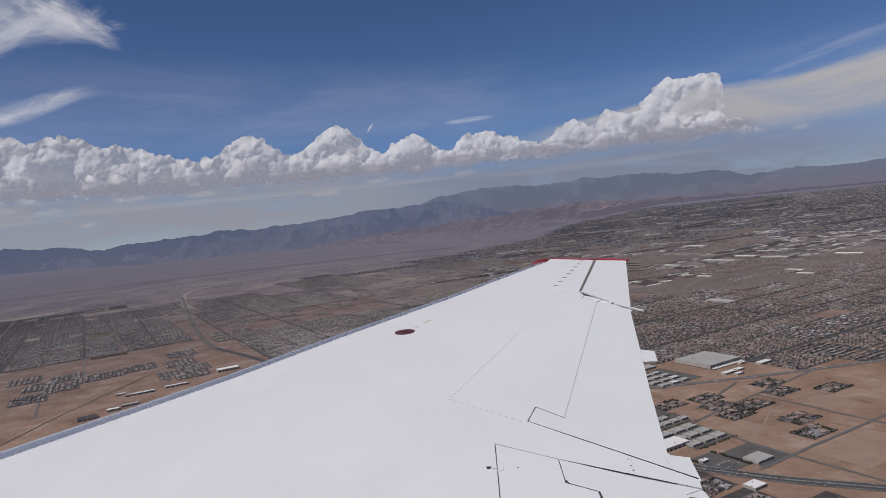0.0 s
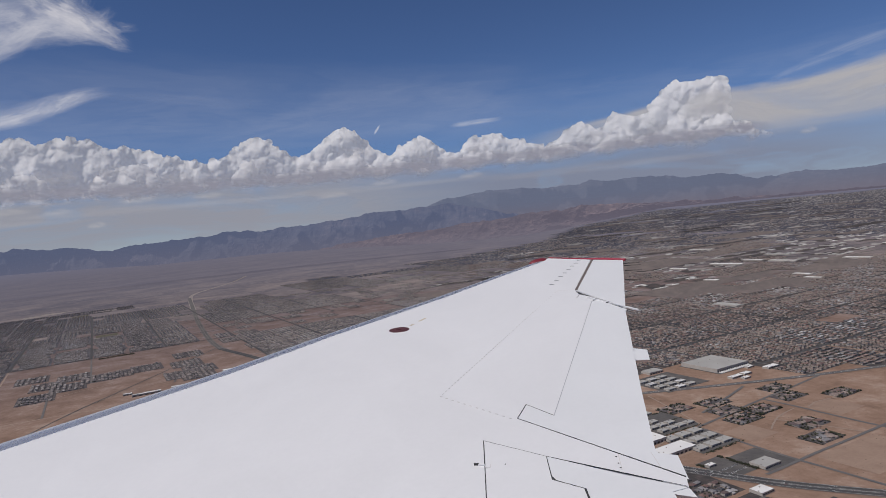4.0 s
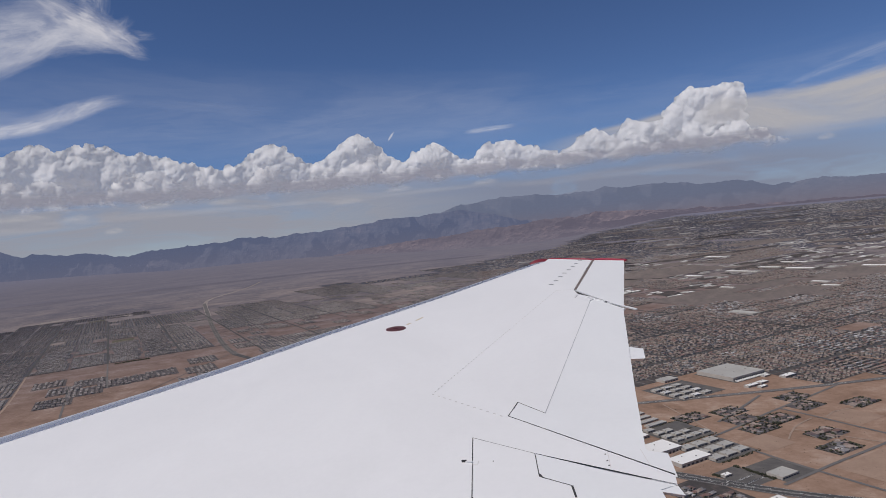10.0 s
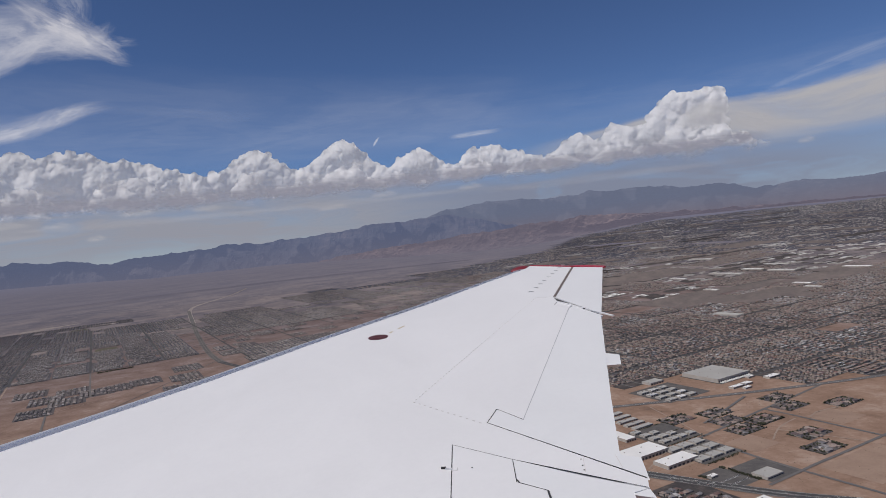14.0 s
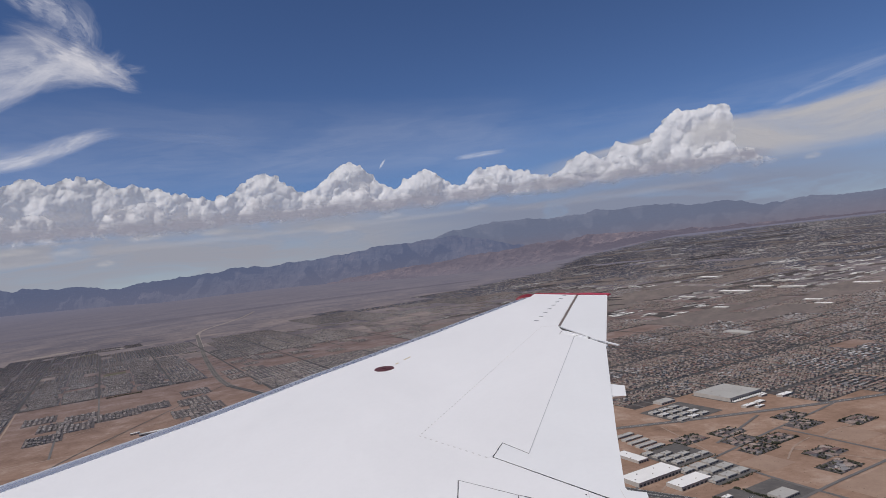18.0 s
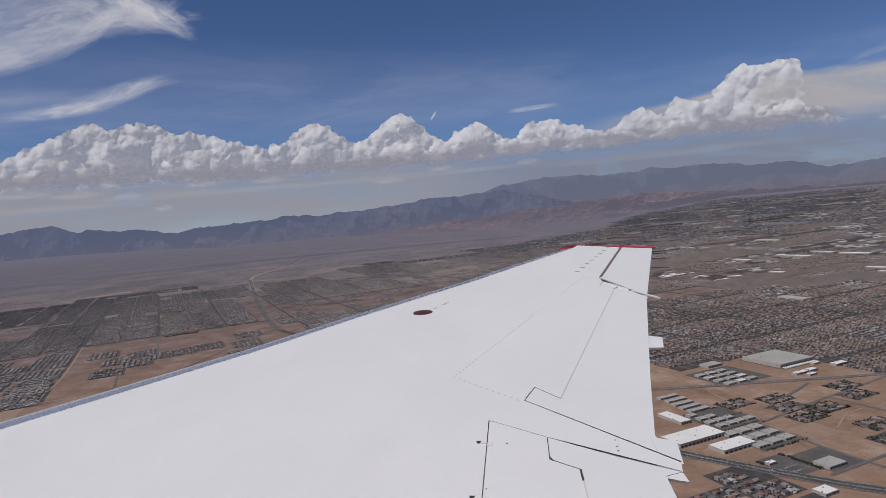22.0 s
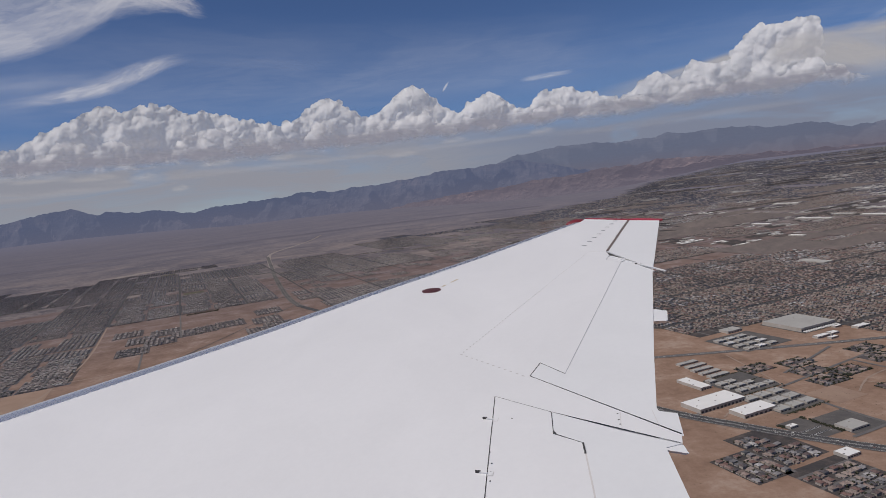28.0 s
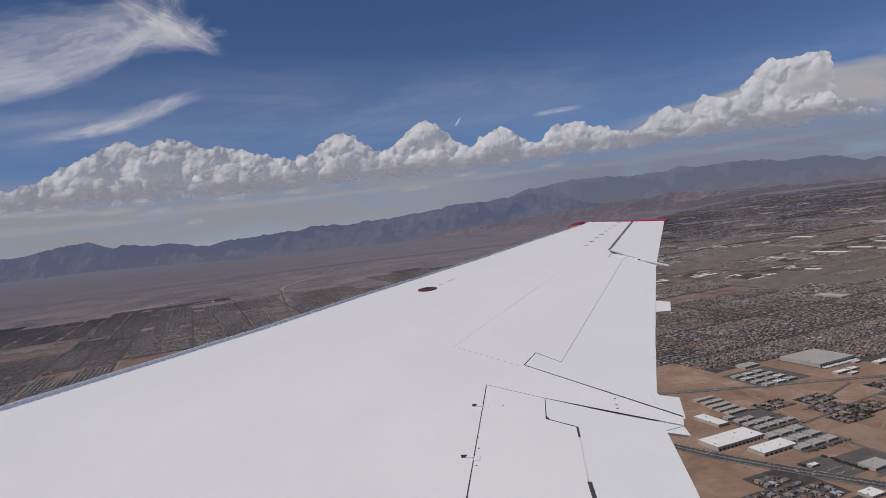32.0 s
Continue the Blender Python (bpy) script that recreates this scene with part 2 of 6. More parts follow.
M_HILL = rock("brown_hazy_rock", [(0.34, (0.022, 0.020, 0.024)), (0.46, (0.042, 0.035, 0.036)), (0.56, (0.078, 0.058, 0.054)), (0.66, (0.135, 0.100, 0.088))], 0.014, (0.112, 0.104, 0.138), -200.0, -70.0)

# ---------------------------------------------------------------- mesh helpers
def link_arrays(name, verts, polys, mats, index=None, smooth=False):
    """One mesh from arrays: verts (n,3), polys a list of (m,k) index arrays, one material index for each array."""
    me = bpy.data.meshes.new(name)
    verts = np.asarray(verts, dtype=np.float32)
    me.vertices.add(len(verts))
    me.vertices.foreach_set("co", verts.ravel())
    loops = np.concatenate([p.ravel() for p in polys]).astype(np.int32)
    totals = np.concatenate([np.full(len(p), p.shape[1]) for p in polys]).astype(np.int32)
    starts = np.concatenate([[0], np.cumsum(totals)[:-1]]).astype(np.int32)
    me.loops.add(len(loops))
    me.loops.foreach_set("vertex_index", loops)
    me.polygons.add(len(totals))
    me.polygons.foreach_set("loop_start", starts)
    me.polygons.foreach_set("loop_total", totals)
    for m in mats:
        me.materials.append(m)
    if index is not None:
        me.polygons.foreach_set("material_index", np.concatenate([np.full(len(p), k) for p, k in zip(polys, index)]).astype(np.int32))
    me.polygons.foreach_set("use_smooth", np.full(len(totals), smooth))
    me.update(calc_edges=True)
    return new(name, me)


def part(name, bm, mat, parent, label=""):
    bmesh.ops.recalc_face_normals(bm, faces=bm.faces)
    me = bpy.data.meshes.new(name)
    bm.to_mesh(me)
    bm.free()
    me.materials.append(mat)
    ob = new(name, me)
    ob.parent = parent
    if label:
        ob["label"] = label
    return ob


R0, RMAX, TURN = 2600.0, 4300.0, radians(22.0)
CU, SU = math.cos(TURN), math.sin(TURN)


def valley(x, y, h=0.0):
    """The valley floor: level to 2.6 km, then gathered in and rising like a bowl towards its rim. Gives places and their scale."""
    x, y = np.asarray(x, float), np.asarray(y, float)
    rho = np.maximum(np.hypot(x, y), 0.001)
    far = R0 + (RMAX - R0) * (1 - np.exp(-np.maximum(rho - R0, 0) / (RMAX - R0))) + 0.003 * np.maximum(rho - 9000, 0)
    s = np.where(rho < R0, 1.0, far / rho)
    return np.stack([x * s, y * s, EYE * (1 - s) + h * s], -1), s


def street_xy(u, v):
    """From the street grid's axes to x, y."""
    u, v = np.asarray(u, float), np.asarray(v, float)
    return u * CU - v * SU, u * SU + v * CU


def on_grid(u, v, h=0.0):
    return valley(*street_xy(u, v), h)[0]


def in_view(u, v, low=900.0, high=30000.0, wide=46.0):
    x, y = street_xy(u, v)
    rho, az = np.hypot(x, y), np.degrees(np.arctan2(x, y))
    return (rho > low) & (rho < high) & (np.abs(az) < wide)


# ---------------------------------------------------------------- ground
def ground_ring(name, rho_list, mat, label, lift=0.0, reach=None):
    """A ring of ground; reach gives its outer radius by azimuth."""
    az = np.radians(np.arange(0, 360, 0.5))
    rr, aa = np.meshgrid(np.array(rho_list), az, indexing="ij")
    if reach:
        deg = (np.degrees(az) + 180) % 360 - 180
        rim = np.maximum(np.interp(deg, reach[0], reach[1]), rho_list[0] * 1.5)
        rr = rho_list[0] * (rr / rho_list[0]) ** (np.log(rim / rho_list[0]) / math.log(rho_list[-1] / rho_list[0]))[None, :]
    p, _ = valley(rr * np.sin(aa), rr * np.cos(aa), 0.0)
    p[..., 2] += lift
    k, n = rr.shape
    i, j = np.meshgrid(np.arange(k - 1), np.arange(n), indexing="ij")
    j2 = (j + 1) % n
    q = np.stack([i * n + j, i * n + j2, (i + 1) * n + j2, (i + 1) * n + j], -1).reshape(-1, 4)[:, ::-1]
    ob = link_arrays(name, p.reshape(-1, 3), [q], [mat], smooth=True)
    plan = np.stack([rr * np.sin(aa), rr * np.cos(aa)], -1).reshape(-1, 2)
    ob.data.uv_layers.new(name="UVMap").data.foreach_set("uv", plan[q.ravel()].astype(np.float32).ravel())
    return tagged(ob, label, "ground", kind="structure")


near_rings = list(np.concatenate([[0.02], np.arange(30, 2600, 60), np.geomspace(2600, 5600, 90)]))
far_rings = list(np.geomspace(5600, 40000, 150))
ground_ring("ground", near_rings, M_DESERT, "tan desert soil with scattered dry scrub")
pt = M_PLAIN.node_tree
pb = pt.nodes["Principled BSDF"]
pcol = pb.inputs["Base Color"].links[0].from_socket
plan_uv = pt.nodes.new("ShaderNodeUVMap").outputs[0]
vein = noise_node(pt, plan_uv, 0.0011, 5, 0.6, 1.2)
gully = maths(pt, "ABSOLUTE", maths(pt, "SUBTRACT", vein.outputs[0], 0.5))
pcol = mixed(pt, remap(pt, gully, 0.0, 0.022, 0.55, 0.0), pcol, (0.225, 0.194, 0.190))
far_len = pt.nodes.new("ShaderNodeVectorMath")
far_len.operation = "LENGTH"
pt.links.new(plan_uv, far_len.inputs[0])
# distance haze put into the colour: purple first, then blue with range
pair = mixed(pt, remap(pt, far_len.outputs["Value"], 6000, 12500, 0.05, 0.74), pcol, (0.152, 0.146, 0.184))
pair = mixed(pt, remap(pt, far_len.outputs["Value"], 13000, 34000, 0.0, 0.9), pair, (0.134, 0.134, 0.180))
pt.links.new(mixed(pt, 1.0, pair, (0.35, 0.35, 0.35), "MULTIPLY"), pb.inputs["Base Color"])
# the plain glows in that hazy colour, standing in for airlight
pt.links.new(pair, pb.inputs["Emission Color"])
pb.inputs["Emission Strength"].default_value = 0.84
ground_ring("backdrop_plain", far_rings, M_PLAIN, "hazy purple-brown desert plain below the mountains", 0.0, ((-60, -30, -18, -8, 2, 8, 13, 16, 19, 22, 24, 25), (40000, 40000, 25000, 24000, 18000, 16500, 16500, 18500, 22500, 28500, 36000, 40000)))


def patch(name, u0, u1, v0, v1, mat, lift, label="", category="ground", step=60.0):
    nu, nv = max(2, int((u1 - u0) / step) + 2), max(2, int((v1 - v0) / step) + 2)
    uu, vv = np.meshgrid(np.linspace(u0, u1, nu), np.linspace(v0, v1, nv), indexing="ij")
    p = on_grid(uu, vv, lift).reshape(-1, 3)
    i, j = np.meshgrid(np.arange(nu - 1), np.arange(nv - 1), indexing="ij")
    q = np.stack([i * nv + j, (i + 1) * nv + j, (i + 1) * nv + j + 1, i * nv + j + 1], -1).reshape(-1, 4)
    return (p, q, mat, name, label, category, lift)


def join_patches(name, items, mat, label, category, kind="structure"):
    ps, qs, o = [], [], 0
    for p, q, *_ in items:
        ps.append(p)
        qs.append(q + o)
        o += len(p)
    if ps:
        return tagged(link_arrays(name, np.concatenate(ps), [np.concatenate(qs)], [mat]), label, category, kind=kind)


def strip(pts, width, lift, off=0.0, step=40.0, smooth=True):
    """A ribbon along a line of u, v points."""
    pts = np.array(pts, float)
    if smooth and len(pts) > 2:
        for _ in range(3):
            a0, b0 = pts[:-1] * 0.75 + pts[1:] * 0.25, pts[:-1] * 0.25 + pts[1:] * 0.75
            pts = np.concatenate([pts[:1], np.stack([a0, b0], 1).reshape(-1, 2), pts[-1:]])
    seg = np.hypot(*np.diff(pts, axis=0).T)
    t = np.concatenate([[0], np.cumsum(seg)])
    k = max(2, int(t[-1] / step) + 1)
    tt = np.linspace(0, t[-1], k)
    c = np.stack([np.interp(tt, t, pts[:, 0]), np.interp(tt, t, pts[:, 1])], 1)
    d = np.gradient(c, axis=0)
    d /= np.maximum(np.linalg.norm(d, axis=1, keepdims=True), 1e-6)
    nrm = np.stack([-d[:, 1], d[:, 0]], 1)
    l, r = c + nrm * (off + width / 2), c + nrm * (off - width / 2)
    p = np.concatenate([on_grid(l[:, 0], l[:, 1], lift), on_grid(r[:, 0], r[:, 1], lift)])
    i = np.arange(k - 1)
    return (p, np.stack([i, i + k, i + k + 1, i + 1], 1))


HIGHWAY = [(2142, 10923), (1746, 9782), (1292, 8924), (1031, 8458), (889, 7848), (740, 6291), (680, 5700), (631, 5123), (571, 4295), (565, 3834), (639, 3487), (700, 3100), (780, 2500), (880, 1850), (960, 1420), (1024, 1185), (1068, 1082), (1101, 1003), (1146, 904), (1183, 833), (1228, 766), (1300, 660), (1400, 500)]
AVENUE = [(850, 1850), (1100, 1705), (1331, 1582), (1488, 1495), (1648, 1414), (1829, 1321), (2017, 1237), (2400, 1085), (2900, 900)]
AV_U, AV_V = zip(*AVENUE)


def near_line(u, v, line, reach):
    """True where a point lies within reach of a line."""
    u, v = np.asarray(u, float), np.asarray(v, float)
    hit = np.zeros(u.shape, bool)
    for (a0, b0), (a1, b1) in zip(line[:-1], line[1:]):
        du, dv = a1 - a0, b1 - b0
        t = np.clip(((u - a0) * du + (v - b0) * dv) / (du * du + dv * dv), 0, 1)
        hit |= np.hypot(u - a0 - t * du, v - b0 - t * dv) < reach
    return hit


# ---------------------------------------------------------------- land use, block by block
rng = np.random.default_rng(7)
BLOCK = 400.0
KEEP_CLEAR = []                      # u0, u1, v0, v1 of lots with large buildings
west_yards, yard_patches, lot_patches, grass_patches, street_strips, arterial_strips = [], [], [], [], [], []
shop_boxes, far_blocks, work_patches, outer_patches = [], [], [], []


def smooth_noise(u, v, scale, seed):
    return noise.noise(Vector((u / scale, v / scale, seed * 7.3)))


def city_limit(az):
    return float(np.interp(az, [-50, -20, -9, -5, 5, 11, 15, 19.4, 24, 50], [7400, 7700, 7800, 9000, 9400, 10500, 13500, 21000, 33000, 38000]))


def avenue_v(u):
    return float(np.interp(u, AV_U, AV_V))


def highway_u(v):
    line = HIGHWAY[::-1]
    return float(np.interp(v, [p[1] for p in line], [p[0] for p in line]))


def lived_in(u, v):
    """True where the housing districts reach: beyond the avenue, west of the dry tract, and south of the interchange."""
    if u < highway_u(v):
        if 800 < v < 1000 and u < 1100:
            return True
        return (u < -475 and v > 2890) or v > 4275
    if v < 2900 and u > 1450:
        return v > avenue_v(u) + (float(np.interp(u, [1498, 1810, 1930, 2000], [280, 330, 130, 60])))
    return v > 3000


def use_of(u, v):
    """What stands in the block round u, v."""
    x, y = street_xy(u, v)
    rho, az = math.hypot(x, y), math.degrees(math.atan2(x, y))
    if rho > city_limit(az) * (1 + 0.12 * smooth_noise(u, v, 1500, 1)) or abs(az) > 47 or rho < 800:
        return "desert"
    n = smooth_noise(u, v, 900, 2) + 0.35 * smooth_noise(u, v, 380, 3)
    if u < highway_u(v):
        if v < 2690 or (-475 < u and v < 4200):
            return "desert"
        return "houses" if n > -0.46 or v < 5000 else "desert"
    if v < 1100 or u < 1300 and v < 1900:
        return "desert"
    if v < 2900:
        return "houses"
    if az > 33.5 and u > 2750:
        return "works"
    if az < 10 and v > 3000:
        w = smooth_noise(u, v, 520, 8)
        return "houses" if n > -0.1 or (u < 1500 and v > 4700 and n > -0.25) else ("estates" if w > -0.3 else "desert")
    belt = math.exp(-((rho - 6200) / 1500) ** 2)
    w = smooth_noise(u, v, 600, 4) + 0.5 * belt
    if w > 0.38:
        return "works"
    return "houses" if n > -0.3 else ("desert" if n < -0.45 else "mixed")


HOUSES = []                          # u, v, turn, width, depth, wall height, roof height
TREES = []                           # u, v, size


def house_rows(u0, u1, v0, v1, along_u, pitch=13.2, thin=0.97):
    """Rows of houses back to back with streets between."""
    if not along_u:
        a0, a1, b0, b1 = v0, v1, u0, u1
    else:
        a0, a1, b0, b1 = u0, u1, v0, v1
    b = b0 + 9
    while b + 29 < b1:
        for side, off in ((0, 0.0), (1, 22.5)):
            aa = np.arange(a0 + 12, a1 - 10, pitch)
            aa = aa + rng.uniform(-1.5, 1.5, len(aa))
            aa = aa[rng.random(len(aa)) < thin]
            bb = b + off + rng.uniform(-1.2, 1.2, len(aa))
            uu, vv = (aa, bb) if along_u else (bb, aa)
            ok = ~(near_line(uu, vv, HIGHWAY, 48) | near_line(uu, vv, AVENUE, 28))
            for r in KEEP_CLEAR:
                ok &= ~((uu > r[0]) & (uu < r[1]) & (vv > r[2]) & (vv < r[3]))
            for x, y in zip(uu[ok], vv[ok]):
                two = rng.random() < 0.4
                HOUSES.append((x, y, (0 if along_u else math.pi / 2) + (math.pi / 2 if rng.random() < 0.3 else 0), rng.uniform(9.0, 11), rng.uniform(10.5, 13.5), 5.6 if two else 3.1, rng.uniform(1.6, 2.4)))
                for _ in range(1 + (rng.random() < 0.45)):
                    TREES.append((x + rng.uniform(-7, 7), y + rng.uniform(-9, 9), rng.uniform(1.6, 3.6)))
        c = b + 35.0
        line = [(a0, c), (a1, c)] if along_u else [(c, a0), (c, a1)]
        if not near_line([(line[0][0] + line[1][0]) / 2], [(line[0][1] + line[1][1]) / 2], HIGHWAY, 120)[0]:
            street_strips.append(strip(line, 7.0, 0.45, smooth=False))
        b += 47.5


def estate(u, v, count, spread=42.0):
    """A cluster of large houses among trees, or a small block of them."""
    if v > 2900:
        wu, wv = spread * 1.2, spread * 1.6
        lot_patches.append(patch("lot", u - wu, u + wu, v - wv, v + wv, M_YARD, 0.5 + 0.025 * (len(lot_patches) % 24)))
        house_rows(u - wu, u + wu, v - wv, v + wv, bool(rng.random() < 0.4), 17.0, 0.85)
        return
    lot_patches.append(patch("lot", u - spread * 1.15, u + spread * 1.15, v - spread * 0.8, v + spread * 0.8, M_YARD, 0.25 + 0.021 * (len(lot_patches) % 24)))
    for _ in range(int(count * 1.8)):
        du, dv = rng.uniform(-spread, spread), rng.uniform(-spread * 0.65, spread * 0.65)
        HOUSES.append((u + du, v + dv, rng.choice([0, math.pi / 2]) + rng.uniform(-0.1, 0.1), rng.uniform(9, 15), rng.uniform(13, 24), rng.uniform(3, 4.2), rng.uniform(1.4, 2.4)))
    if v < 2500:
        for du, dv in ((1, 0), (-1, 0), (0, 1), (0, -1)):
            if rng.random() < 0.75:
                for q in np.arange(-1, 1, 5.0 / spread):
                    if rng.random() < 0.8:
                        TREES.append((u + spread * 1.12 * (du or q), v + spread * 0.78 * (dv or q), rng.uniform(1.1, 2.3)))
    for _ in range(count * (7 if v < 2500 else 4)):
        TREES.append((u + rng.uniform(-1.15, 1.15) * spread, v + rng.uniform(-0.8, 0.8) * spread, rng.uniform(1.6, 4.4) if v < 2500 else rng.uniform(1.3, 2.6)))


# estates of the near desert, and the clusters east of the railway
ESTATES = [(1746, 1271, 7), (1513, 1302, 5), (1551, 1174, 8), (1452, 1157, 7), (1528, 1029, 6), (1463, 954, 8), (1818, 1118, 7), (1399, 1337, 5), (1700, 1197, 6), (1480, 1230, 4),
           (-335, 3850, 12), (-255, 3600, 14), (-285, 3330, 8), (-165, 3480, 12), (-150, 3720, 12), (-45, 3580, 10), (35, 3600, 10), (174, 3636, 6), (395, 3842, 10), (300, 3280, 14), (365, 3210, 12),
           (390, 3350, 12), (355, 3560, 8), (909, 3832, 14), (690, 4130, 8), (775, 3761, 12), (903, 3335, 8), (1158, 3631, 12), (1010, 3560, 8), (1496, 3611, 10)]
KEEP_CLEAR += [(4505, 4590, 3500, 3840), (4780, 4880, 3200, 3780), (1760, 1950, 1490, 1680), (1490, 1745, 1440, 1740), (1760, 2000, 1400, 1500), (440, 590, 3080, 3200), (4000, 4600, 4050, 4700), (4620, 4880, 4000, 4450), (7050, 8050, 5450, 6050), (3750, 4050, 2850, 3050), (4100, 4450, 2700, 2900)]
for u, v, n in ESTATES:
    estate(u, v, n, 40 if v < 3000 else 62)

# open tan lots and dark planted bands of the outer city
belt_rng = np.random.default_rng(21)
open_lots, dark_bands = [], []
for k, (a0, a1, b0, b1) in enumerate(((4000, 4600, 4050, 4700), (4620, 4880, 4000, 4450), (7050, 8050, 5450, 6050), (3750, 4050, 2850, 3050), (4100, 4450, 2700, 2900))):
    open_lots.append(patch("lot", a0, a1, b0, b1, M_OPEN, 3.9 + 0.05 * k))
for k in range(46):
    az, rho = math.radians(belt_rng.uniform(6, 37)), belt_rng.uniform(4300, 9800) if k < 30 else belt_rng.uniform(4000, 12500)
    bx, by = rho * math.sin(az), rho * math.cos(az)
    bu, bv = bx * CU + by * SU, -bx * SU + by * CU
    if rho > 0.9 * city_limit(math.degrees(az)):
        continue
    if k < 30:
        su, sv = belt_rng.uniform(90, 330), belt_rng.uniform(70, 220)
        open_lots.append(patch("lot", bu - su, bu + su, bv - sv, bv + sv, M_OPEN, 2.3 + 0.05 * k))
        KEEP_CLEAR.append((bu - su, bu + su, bv - sv, bv + sv))
    else:
        su, sv = belt_rng.uniform(200, 600), belt_rng.uniform(25, 70)
        dark_bands.append(patch("band", bu - su, bu + su, bv - sv, bv + sv, M_YARD, 4.0 + 0.05 * k))
        for q in range(130):
            TREES.append((bu + belt_rng.uniform(-su, su), bv + belt_rng.uniform(-sv, sv), belt_rng.uniform(3.0, 5.0)))
        for q in range(6):
            shop_boxes.append((bu + belt_rng.uniform(-su, su), bv + belt_rng.uniform(-sv, sv), 0.0, belt_rng.uniform(40, 120), belt_rng.uniform(14, 28), belt_rng.uniform(5, 7)))


# tan lots, dark groves and pale sheds of the outermost districts
for k in range(150):
    az, rho = math.radians(belt_rng.uniform(9, 39)), math.exp(belt_rng.uniform(math.log(8300), math.log(30000)))
    if rho > 0.92 * city_limit(math.degrees(az)):
        continue
    bx, by = rho * math.sin(az), rho * math.cos(az)
    bu, bv = bx * CU + by * SU, -bx * SU + by * CU
    su, sv = belt_rng.uniform(90, 330) * rho / 12000, belt_rng.uniform(60, 300) * rho / 12000
    if k % 5 < 2:
        open_lots.append(patch("lot", bu - su, bu + su, bv - sv, bv + sv, M_OPEN, 5.0 + 0.03 * k, step=100))
        KEEP_CLEAR.append((bu - su, bu + su, bv - sv, bv + sv))
    elif k % 5 == 2:
        dark_bands.append(patch("band", bu - 2 * su, bu + 2 * su, bv - sv * 0.6, bv + sv * 0.6, M_YARD, 5.0 + 0.03 * k, step=100))
    else:
        for q in range(8):
            shop_boxes.append((bu + belt_rng.uniform(-su, su), bv + belt_rng.uniform(-sv, sv), 0.0, belt_rng.uniform(40, 140), belt_rng.uniform(24, 60), belt_rng.uniform(6, 10)))


def is_clear(u, v):
    """True outside the open lots."""
    u, v = np.asarray(u, float), np.asarray(v, float)
    ok = np.ones(u.shape, bool)
    for r in KEEP_CLEAR:
        ok &= ~((u > r[0]) & (u < r[1]) & (v > r[2]) & (v < r[3]))
    return ok


